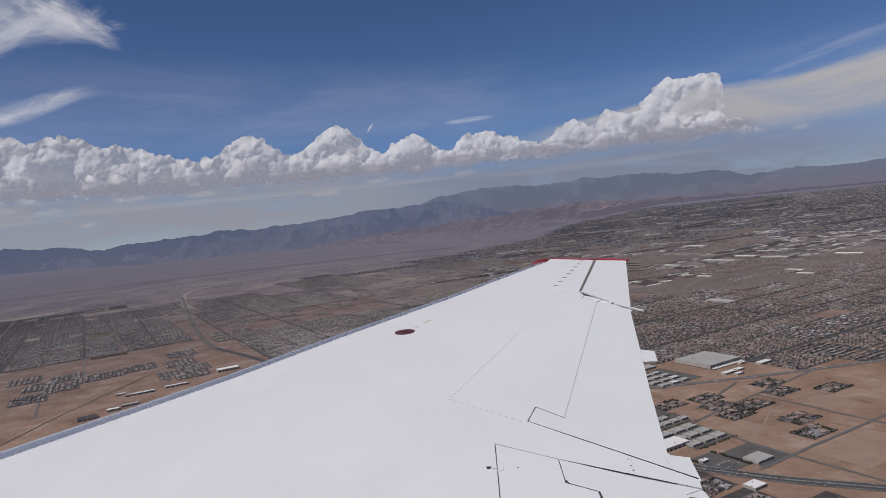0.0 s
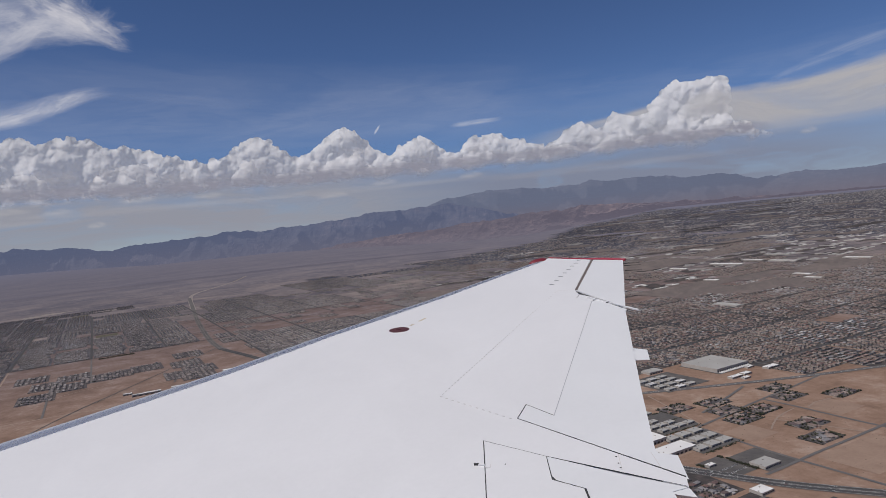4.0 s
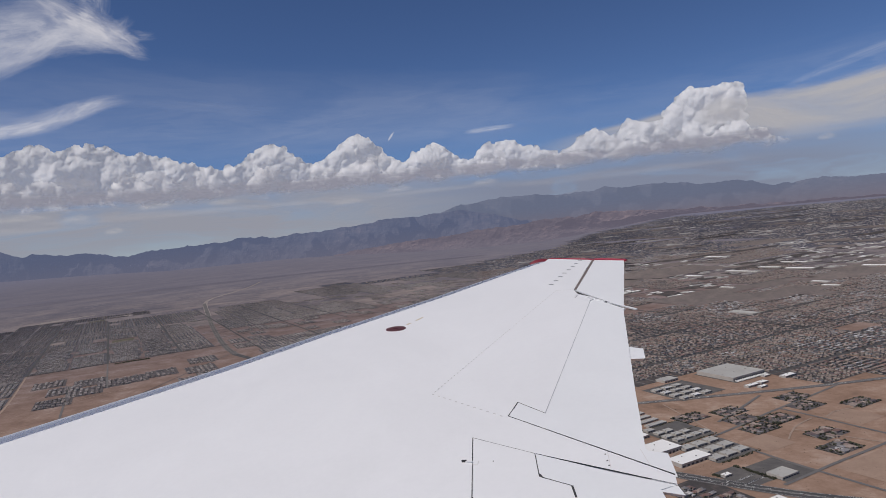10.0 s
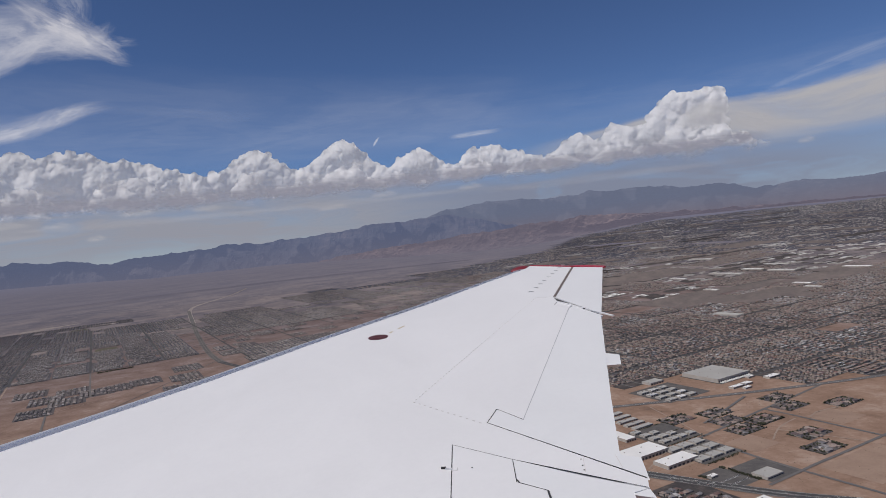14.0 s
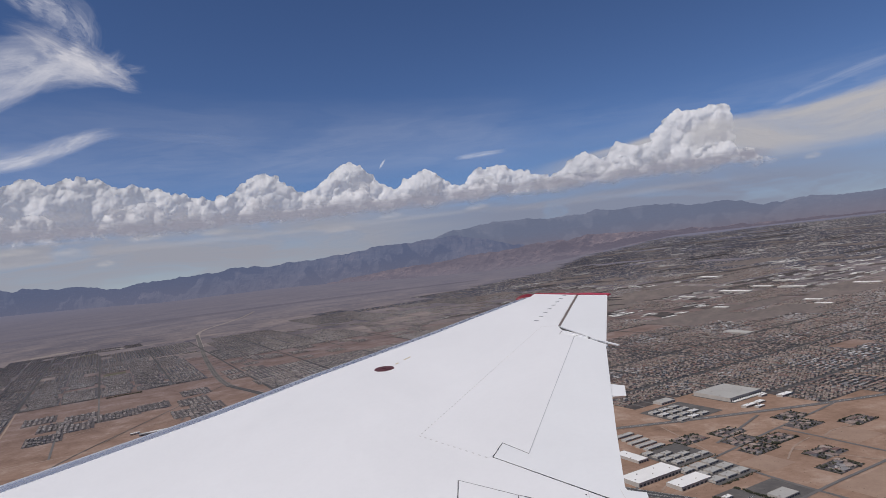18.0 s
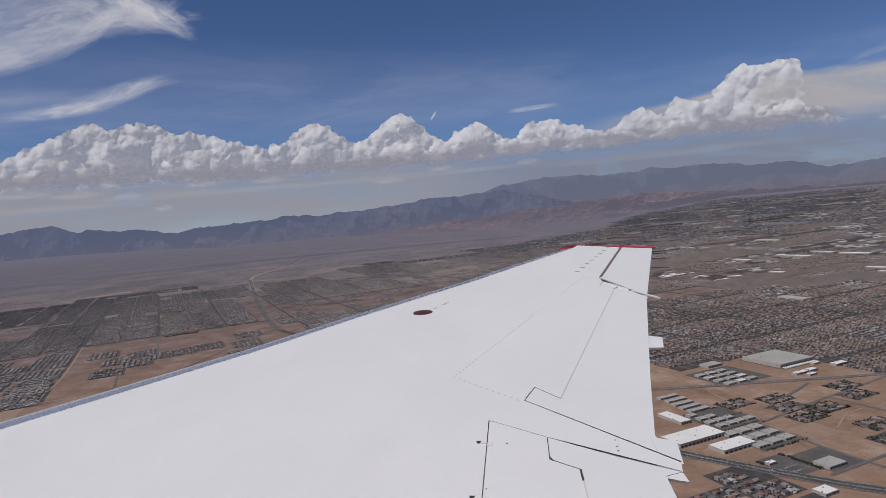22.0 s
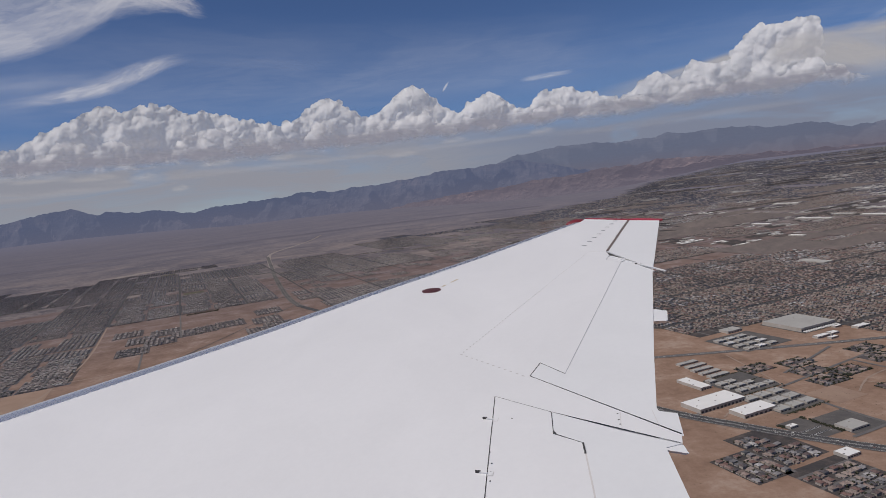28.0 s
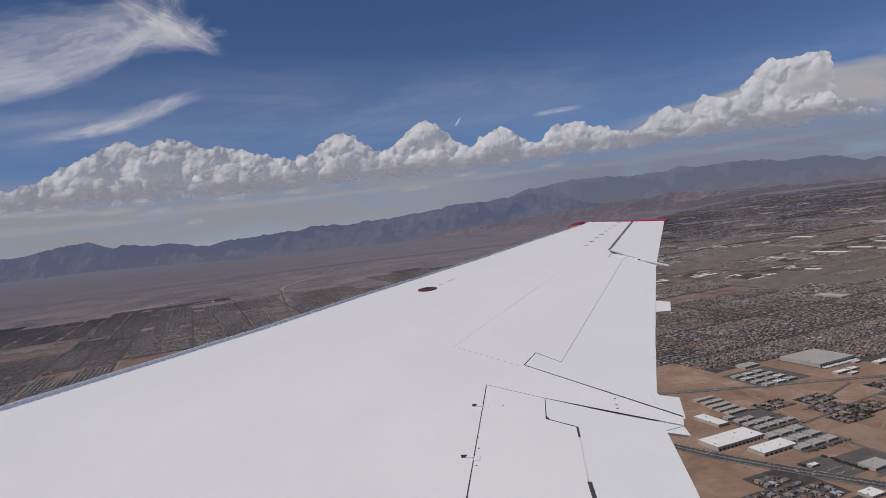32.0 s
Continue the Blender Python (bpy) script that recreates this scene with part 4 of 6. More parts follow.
# ---------------------------------------------------------------- large single buildings
def big_building(name, u, v, lu, lv, h, roof_mat, label, doors=0, turn=0.0, windows=0):
    ob = new(name)
    x, y = street_xy(u, v)
    base, _ = valley(x, y, 0.0)
    ob.matrix_world = Matrix.Translation(Vector(base))
    ca, sa = math.cos(TURN + radians(turn)), math.sin(TURN + radians(turn))

    def settle(bm):
        """Sets a piece down on the valley floor."""
        c = np.array([v.co for v in bm.verts])
        p, sc = valley(x + c[:, 0] * ca - c[:, 1] * sa, y + c[:, 0] * sa + c[:, 1] * ca, 0.0)
        p[:, 2] += c[:, 2] * sc
        for v, q in zip(bm.verts, p - base):
            v.co = q
        return bm

    tagged(ob, label, "warehouse" if doors else "building")
    wb = bmesh.new()
    bmesh.ops.create_cube(wb, size=1, matrix=Matrix.LocRotScale((0, 0, h / 2 - 0.5), None, (lu, lv, h + 1)))
    top = [f for f in wb.faces if f.normal.z > 0.9]
    ins = bmesh.ops.inset_region(wb, faces=top, thickness=0.6)
    for vtx in top[0].verts:
        vtx.co.z -= 0.9
    part("wall", settle(wb), M_TILTUP, ob)
    rb = bmesh.new()
    bmesh.ops.create_cube(rb, size=1, matrix=Matrix.LocRotScale((0, 0, h - 0.72), None, (lu - 1.3, lv - 1.3, 0.3)))
    part("roof", settle(rb), roof_mat, ob)
    for k in range(doors):
        db = bmesh.new()
        bmesh.ops.create_cube(db, size=1, matrix=Matrix.LocRotScale((-lu / 2 + lu * (k + 0.5) / doors, -lv / 2 - 0.05, h * 0.25 + 0.3), None, (lu / doors * 0.55, 0.3, h * 0.5)))
        part("dock_door", settle(db), M_DOCK, ob)
    for k in range(windows):
        gb = bmesh.new()
        bmesh.ops.create_cube(gb, size=1, matrix=Matrix.LocRotScale((-lu / 2 + lu * (k + 0.5) / windows, -lv / 2 - 0.04, h * 0.45), None, (lu / windows * 0.7, 0.2, h * 0.3)))
        part("window", settle(gb), M_GLASS, ob)
    for k in range(max(2, int(lu / 28))):
        ub = bmesh.new()
        bmesh.ops.create_cube(ub, size=1, matrix=Matrix.LocRotScale((-lu * 0.42 + 28 * k * lu / max(lu, 56), lv * (0.22 if k % 2 else -0.15), h + 0.2), None, (2.6, 2.0, 1.5)))
        part("roof_unit", settle(ub), M_CONCRETE, ob)
    return ob


big_building("warehouse", 1856, 1579, 154, 152, 13, M_GREY_ROOF, "huge warehouse with flat pale grey roof and dock yard", 14)
big_building("warehouse", 1126, 1210, 140, 66, 11, M_WHITE_ROOF, "long white-roofed tilt-up warehouse beside the highway", 12)
big_building("warehouse", 1155, 1118, 98, 47, 10, M_WHITE_ROOF, "white-roofed tilt-up warehouse with dark dock doors", 7)
big_building("warehouse", 1187, 1340, 34, 90, 8, M_WHITE_ROOF, "long white-roofed storage building", 4)
big_building("shop", 1772, 1428, 52, 20, 7, M_WHITE_ROOF, "white-roofed low commercial building", 0, 0, 6)
big_building("shop", 1826, 1432, 34, 22, 6, M_WHITE_ROOF, "white-roofed low commercial building", 0, 0, 4)
big_building("shop", 1783, 1398, 30, 16, 6, M_WHITE_ROOF, "white-roofed low commercial building", 0, 0, 4)
big_building("shop", 1945, 1425, 56, 24, 7, M_WHITE_ROOF, "white-roofed low commercial building beside the houses", 0, 0, 5)
big_building("shop", 1900, 1474, 30, 14, 6, M_WHITE_ROOF, "white-roofed low commercial building", 0, 0, 4)
big_building("school", 1234, 936, 52, 40, 7, M_GREY_ROOF, "low grey-roofed building in a walled dark yard", 0, 0, 6)
big_building("shop", 1112, 856, 36, 30, 7, M_WHITE_ROOF, "white-roofed gas station building near the highway", 0, 0, 5)
big_building("shop", 1142, 1004, 22, 14, 6, M_WHITE_ROOF, "small white-roofed shop beside a parking lot", 0, 0, 4)
big_building("warehouse", 512, 3132, 96, 48, 11, M_WHITE_ROOF, "white-roofed warehouse beside the curving highway", 6)
big_building("warehouse", 131, 2985, 112, 24, 8, M_FLAT, "long low pale building along a dirt road", 5)
big_building("warehouse", 275, 3000, 92, 22, 8, M_FLAT, "long low pale building along a dirt road", 5)
big_building("warehouse", -62, 2722, 66, 48, 9, M_ASPHALT, "dark-roofed industrial building at the railway", 4)
big_building("shop", 24, 2778, 44, 30, 8, M_WHITE_ROOF, "white-roofed commercial building near the railway", 0, 0, 4)
big_building("shop", 84, 2806, 60, 24, 8, M_FLAT, "pale-roofed industrial shed near the railway", 4)
big_building("shop", 62, 3040, 36, 18, 7, M_WHITE_ROOF, "white-roofed shed in the open desert", 3)
for u, v, lu, lv in ((4545, 3668, 42, 300), (4815, 3350, 46, 230), (4845, 3640, 40, 190), (5700, 4900, 60, 260), (4190, 3840, 40, 160), (3688, 3102, 34, 110), (4107, 2722, 40, 120), (3957, 2553, 34, 110), (5250, 3700, 40, 240), (5050, 2900, 50, 200)):
    big_building("warehouse", u, v, lu, lv, 10, M_WHITE_ROOF, "very long white-roofed distribution shed", 5)
big_building("warehouse", 2902, 2349, 60, 150, 9, M_GREY_ROOF, "long grey-roofed store among the houses", 8)
for k, (u, v) in enumerate(((1305, 1495), (1303, 1459), (1294, 1424), (1290, 1391), (1288, 1358))):
    big_building("storage_shed", u, v, 66, 19, 5, M_GREY_ROOF, "long grey-roofed self-storage shed", 8)
for ku in range(4):
    for kv in range(4):
        if ku < 1 + kv or kv == 3:
            big_building("workshop", 1236 + 31 * ku + 3 * (kv % 2), 1330 - 33 * kv, 24, 20, 5.5, M_GREY_ROOF, "small flat-roofed grey workshop unit in an asphalt yard", 3)
for ku in range(3):
    for kv in range(3):
        big_building("workshop", 1208 + 42 * ku, 1176 - 44 * kv, 33, 27, 6, M_GREY_ROOF, "flat-roofed grey workshop unit in an asphalt yard", 3)
big_building("warehouse", 1654, 1672, 62, 42, 8, M_GREY_ROOF, "wide grey-roofed depot in a dark yard", 5)
for ku in range(3):
    for kv in range(4):
        big_building("workshop", 1535 + 44 * ku, 1600 - 40 * kv, 32, 22, 6, (M_GREY_ROOF, M_FLAT, M_GREY_ROOF)[(ku + kv) % 3], "low grey industrial unit in a dark yard", 3)
for nm, (a0, a1, b0, b1), lift, label in (("workshop_yard", (1215, 1352, 1206, 1346), 0.5, "dark asphalt yard between the workshop units"), ("workshop_yard_south", (1188, 1322, 1062, 1182), 0.5, "dark asphalt yard between the larger workshop units"),
                                          ("truck_yard", (1772, 1944, 1486, 1662), 0.55, "dark asphalt truck yard round the warehouse"), ("depot_yard", (1508, 1690, 1460, 1640), 0.52, "dark asphalt yard of the depot"),
                                          ("school_yard", (1206, 1300, 906, 1012), 0.6, "dark asphalt yard with planted edges"), ("parking_lot", (1126, 1200, 930, 1032), 0.58, "dark asphalt parking lot with planted edges")):
    yard = patch("lot", a0, a1, b0, b1, M_LOTGREY, lift)
    tagged(link_arrays(nm, yard[0], [yard[1]], [M_LOTGREY]), label, "pavement", kind="structure")
RAILWAY = [(-520, 2300), (-397, 2478), (-283, 2651), (-147, 2892), (25, 3133), (153, 3314), (420, 3700), (600, 3960)]
bed = road("railway_bed", RAILWAY, 8, M_STREET, "grey gravel railway bed across the desert", 0.62)
p, q = strip(RAILWAY, 3.0, 1.0)
link_arrays("track", p, [q], [M_ASPHALT]).parent = bed
def bm_box(sx, sy, sz, x=0, y=0, z=0, taper=1.0):
    bm = bmesh.new()
    bmesh.ops.create_cube(bm, size=1, matrix=Matrix.LocRotScale((x, y, z), None, (sx, sy, sz)))
    for v in bm.verts:
        if v.co.z > z:
            v.co.x, v.co.y = x + (v.co.x - x) * taper, y + (v.co.y - y) * taper
    return bm


M_CAR = varied("car_paint", [(0.0, (0.04, 0.04, 0.05)), (0.3, (0.5, 0.5, 0.5)), (0.6, (0.75, 0.75, 0.74)), (0.85, (0.25, 0.05, 0.04)), (1.0, (0.06, 0.09, 0.2))], 0.35, "object")
M_TYRE = material("black_tyre", (0.02, 0.02, 0.02), 0.9)
car = new("car")
body = part("body", bm_box(4.6, 1.85, 0.75, 0, 0, 0.72, 0.95), M_CAR, car)
part("cabin", bm_box(2.5, 1.7, 0.6, -0.2, 0, 1.35, 0.8), M_GLASS, car, "dark glazed cabin")
for wx in (-1.4, 1.4):
    for wy in (-0.85, 0.85):
        tb = bmesh.new()
        bmesh.ops.create_cone(tb, cap_ends=True, segments=12, radius1=0.34, radius2=0.34, depth=0.22, matrix=pose(wx, wy, 0.34, 90, 0, 0))
        part("wheel", tb, M_TYRE, car)
trailer = new("trailer")
part("box", bm_box(14.5, 2.6, 2.8, 0, 0, 2.6), M_WHITE_ROOF, trailer)
for wx in (-6.0, -4.7, 5.5):
    tb = bmesh.new()
    bmesh.ops.create_cone(tb, cap_ends=True, segments=12, radius1=0.52, radius2=0.52, depth=2.4, matrix=pose(wx, 0, 0.52, 90, 0, 0))
    part("axle", tb, M_TYRE, trailer)


def park(ob, first, u, v, deg, z, label, cat, group):
    x, y = street_xy(u, v)
    m = pose(float(x), float(y), z, 0, 0, deg + math.degrees(TURN))
    if first:
        ob.matrix_world = m
    else:
        ob = copy_thing(ob, m)
    tagged(ob, label, cat, group)


hp = np.array(HIGHWAY[11:], float)
for k in range(26):
    t = rng.uniform(3.2, 9.8)
    i = int(t)
    c, d = hp[i] + (hp[i + 1] - hp[i]) * (t - i), hp[i + 1] - hp[i]
    d = d / np.linalg.norm(d)
    side = (3.6, 7.6, 11.6)[k % 3] * (1 if k % 2 else -1)
    park(car, k == 0, c[0] - d[1] * side, c[1] + d[0] * side, math.degrees(math.atan2(d[1], d[0])), 1.32, "passenger car standing on the highway", "car", "cars on the roads")
for k in range(22):
    park(car, False, 1134 + 5.6 * (k % 11), 950 + 22 * (k // 11), 90, 0.62, "car parked in an asphalt yard", "car", "parked cars")
for k in range(14):
    park(trailer, k == 0, 1784 + 11.0 * k, 1493, 90, 0.57, "white box trailer parked at the loading docks", "trailer", "trailers at the warehouse")
SCRUB = np.stack([rng.uniform(1000, 1760, 1100), rng.uniform(700, 1640, 1100), rng.uniform(0.4, 0.9, 1100)], 1)
SCRUB = SCRUB[in_view(SCRUB[:, 0], SCRUB[:, 1], 950, 3000, 46) & ~near_line(SCRUB[:, 0], SCRUB[:, 1], HIGHWAY, 26)]
tagged(tree_mesh("desert_scrub", SCRUB, "small dry grey-green desert bushes", 1), category="bushes")

# long white sheds of the industrial belt, and the rest of it
SB = np.array([b for b in shop_boxes if not near_line([b[0]], [b[1]], HIGHWAY, 70)[0]])
SB = SB[is_clear(SB[:, 0], SB[:, 1])]
SD = np.hypot(*street_xy(SB[:, 0], SB[:, 1]))
so = np.argsort(SD)
for i in so[:36]:
    big_building("warehouse", SB[i, 0], SB[i, 1], SB[i, 3], SB[i, 4], SB[i, 5], (M_WHITE_ROOF, M_GREY_ROOF, M_WHITE_ROOF)[i % 3], "flat-roofed pale industrial building in the business park", 5)
box_mesh("industrial_belt", SB[so[36:]], M_TILTUP, M_FLAT, "white and grey flat-roofed industrial buildings far off", "buildings")

def perlin(x, y, seed):
    """Gradient noise of arrays, about -1 to 1."""
    rnd = np.random.default_rng(seed)
    ang = rnd.uniform(0, 2 * np.pi, (256, 256))
    xi, yi = np.floor(x).astype(int), np.floor(y).astype(int)
    fx, fy = x - xi, y - yi

    def corner(i, j):
        g = ang[(xi + i) % 256, (yi + j) % 256]
        return np.cos(g) * (fx - i) + np.sin(g) * (fy - j)

    sx, sy = fx * fx * fx * (fx * (fx * 6 - 15) + 10), fy * fy * fy * (fy * (fy * 6 - 15) + 10)
    a0 = corner(0, 0) + sx * (corner(1, 0) - corner(0, 0))
    b0 = corner(0, 1) + sx * (corner(1, 1) - corner(0, 1))
    return (a0 + sy * (b0 - a0)) * 1.5


# ---------------------------------------------------------------- mountains
def ridge_el(az, table):
    t = np.array(table, float).reshape(-1, 2)
    return np.interp(az, t[:, 0], t[:, 1])


CREST = [-60, 0.9, -45, 1.2, -38, 0.9, -34, 0.9, -30.8, 1.4, -29.4, 1.5, -27.7, 0.8, -27.1, 1, -24.9, 0.7, -24.1, 0.8, -20.7, 0.1, -19.5, 0.4, -13.3, 0.6, -11.4, 0.8, -10.5, 0.7, -9.1, 0.5, -7.9, 0.7, -5.8, 0.7, -1.3, 1, 0.2, 1.3, 1.6, 1.2, 4.6, 1.3, 6.6, 1.4, 8.1, 1.1, 11.8, 0, 14.2, -0.4, 20, -0.8, 60, -1.2]
BACK = [-60, -1.5, 0, -0.5, 5.1, 1.4, 6.6, 1.8, 8.1, 1.9, 9.6, 2.1, 10.8, 2.2, 13.2, 2.1, 14.4, 1.9, 16.3, 1.9, 18.1, 1.9, 19.1, 2.2, 20.4, 1.9, 22.6, 2, 25.2, 1.8, 26.9, 1.5, 28.9, 1.6, 30.1, 1.3, 31.9, 0.9, 33.1, 0.9, 35.2, 1.1, 37.2, 0.8, 42, 1, 60, 0.5]
HILLS = [-60, -3.2, -12, -3, -7.9, -2.3, -4, -1.4, -1, -1.1, 1.9, -0.9, 4.9, -0.8, 7.9, -0.5, 11.8, -0.4, 13.7, -0.1, 16.6, -0.2, 18, 0.1, 20.7, -0.1, 25.1, -0.4, 31.1, -0.6, 40, -0.7, 60, -1]


def mountains(name, table, r_foot, r_crest, foot_el, mat, label, rough, seed, relief, foot_rise=0.0):
    az = np.arange(-58, 58, 0.11)
    k = 44
    t = np.linspace(0, 1.25, k)
    A, Tt = np.meshgrid(az, t, indexing="ij")
    crest = ridge_el(az, table)
    n1 = np.array([noise.multi_fractal(Vector((x * 0.55, seed, 0)), 0.9, 2.1, 7) for x in az])
    n2 = perlin(az * 1.5 + 7, az * 0 + seed, 3) + 0.6 * perlin(az * 3.4 + 3, az * 0 + seed + 2, 4)
    crest = crest + rough * (n1 - np.mean(n1)) + 0.07 * n2
    ero = np.zeros_like(A)
    for i, x in enumerate(az):
        for j, q in enumerate(t):
            ero[i, j] = noise.ridged_multi_fractal(Vector((x * 0.33, q * 1.4 + x * 0.05, seed + 3)), 0.95, 2.1, 6, 1.0, 2.0)
    ero = (ero - ero.mean()) / ero.std()
    up = np.clip(Tt, 0, 1)
    shape = np.where(Tt <= 1, 0.28 * up + 0.72 * up ** 2.1, 1 - (Tt - 1) * 3)
    foot = (foot_el + foot_rise * np.clip((az - 10) / 15, 0, 1))[:, None]
    el = foot + (crest[:, None] - foot) * shape + relief * ero * np.sin(np.pi * np.clip(Tt, 0, 1)) * (0.35 + 0.65 * up)
    near = (r_foot + 54.0 * foot_rise * np.clip((az - 8) / 12, 0, 1))[:, None]
    rr = near + (r_crest - near) * Tt - ero * 14 * np.sin(np.pi * np.clip(Tt / 1.25, 0, 1)) * np.clip(Tt * 4, 0, 1)
    p = np.stack([rr * np.sin(np.radians(A)), rr * np.cos(np.radians(A)), EYE + rr * np.tan(np.radians(el))], -1).reshape(-1, 3)
    i, j = np.meshgrid(np.arange(len(az) - 1), np.arange(k - 1), indexing="ij")
    q = np.stack([i * k + j, (i + 1) * k + j, (i + 1) * k + j + 1, i * k + j + 1], -1).reshape(-1, 4)
    ob = link_arrays(name, p, [q], [mat], smooth=mat is M_RANGE)
    return tagged(ob, label, "mountains", kind="structure")


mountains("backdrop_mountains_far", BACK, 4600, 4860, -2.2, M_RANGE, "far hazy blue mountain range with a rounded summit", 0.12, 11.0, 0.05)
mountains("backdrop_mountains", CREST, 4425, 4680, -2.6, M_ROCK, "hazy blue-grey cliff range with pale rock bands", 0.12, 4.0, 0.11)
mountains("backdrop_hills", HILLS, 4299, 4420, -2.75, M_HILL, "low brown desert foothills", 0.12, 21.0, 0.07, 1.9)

# ---------------------------------------------------------------- clouds
def cloud_material(name, base_el, soft, thick=1.0):
    m = bpy.data.materials.new(name)
    m.use_nodes = True
    nt = m.node_tree
    nt.nodes.clear()
    out = nt.nodes.new("ShaderNodeOutputMaterial")
    dif, tra, tsp = nt.nodes.new("ShaderNodeBsdfDiffuse"), nt.nodes.new("ShaderNodeBsdfTranslucent"), nt.nodes.new("ShaderNodeBsdfTransparent")
    dif.inputs[0].default_value = (0.63, 0.627, 0.622, 1)
    tra.inputs[0].default_value = (0.93, 0.93, 0.95, 1)
    mix = nt.nodes.new("ShaderNodeMixShader")
    mix.inputs[0].default_value = 0.36
    nt.links.new(dif.outputs[0], mix.inputs[1])
    nt.links.new(tra.outputs[0], mix.inputs[2])
    p = position(nt)
    sep = nt.nodes.new("ShaderNodeSeparateXYZ")
    nt.links.new(p, sep.inputs[0])
    n = noise_node(nt, p, 0.005, 2, 0.5)
    z = maths(nt, "ADD", sep.outputs[2], maths(nt, "MULTIPLY", maths(nt, "SUBTRACT", n.outputs[0], 0.5), 160.0))
    z0 = EYE + 4750 * math.tan(radians(base_el))
    alpha = maths(nt, "MULTIPLY", remap(nt, z, z0 - soft, z0 + soft, 0.0, 1.0, True), thick)
    # faint emission stands in for sunlight scattered inside the cloud
    glow = nt.nodes.new("ShaderNodeEmission")
    glow.inputs[0].default_value, glow.inputs[1].default_value = (0.93, 0.94, 1.0, 1), 0.14
    add = nt.nodes.new("ShaderNodeAddShader")
    nt.links.new(mix.outputs[0], add.inputs[0])
    nt.links.new(glow.outputs[0], add.inputs[1])
    fin = nt.nodes.new("ShaderNodeMixShader")
    nt.links.new(alpha, fin.inputs[0])
    nt.links.new(tsp.outputs[0], fin.inputs[1])
    nt.links.new(add.outputs[0], fin.inputs[2])
    nt.links.new(fin.outputs[0], out.inputs[0])
    return m


TOPS = [-60, 6, -45, 6.2, -35, 5.6, -33, 5.9, -26.4, 9, -25.5, 9, -25, 8.4, -23.4, 8.9, -21.2, 8.6, -19.9, 7.9, -19.2, 8.2, -13.1, 6.4, -11.3, 6.9, -10.2, 8, -9.2, 8.3, -8.3, 8.2, -6.1, 6.5, -4.9, 6.5, -2.5, 8.4, -1.5, 8.6, -0.6, 8.4, -0.4, 7.8, 0.5, 7.2, 0.9, 6.5, 2.1, 6, 5, 7.6, 7.2, 5.6, 8.2, 5.7, 8.8, 6.5, 11, 7, 15.6, 5.3, 18.5, 7.2, 20.1, 6.2, 21.7, 7.6, 23, 6.8, 24.1, 7, 24.4, 7.9, 26.4, 9.4, 27.8, 9, 30.1, 9.2, 30.3, 8.7, 30.4, 5.5, 32.9, 4.2, 36, 3.6, 60, 3.5]


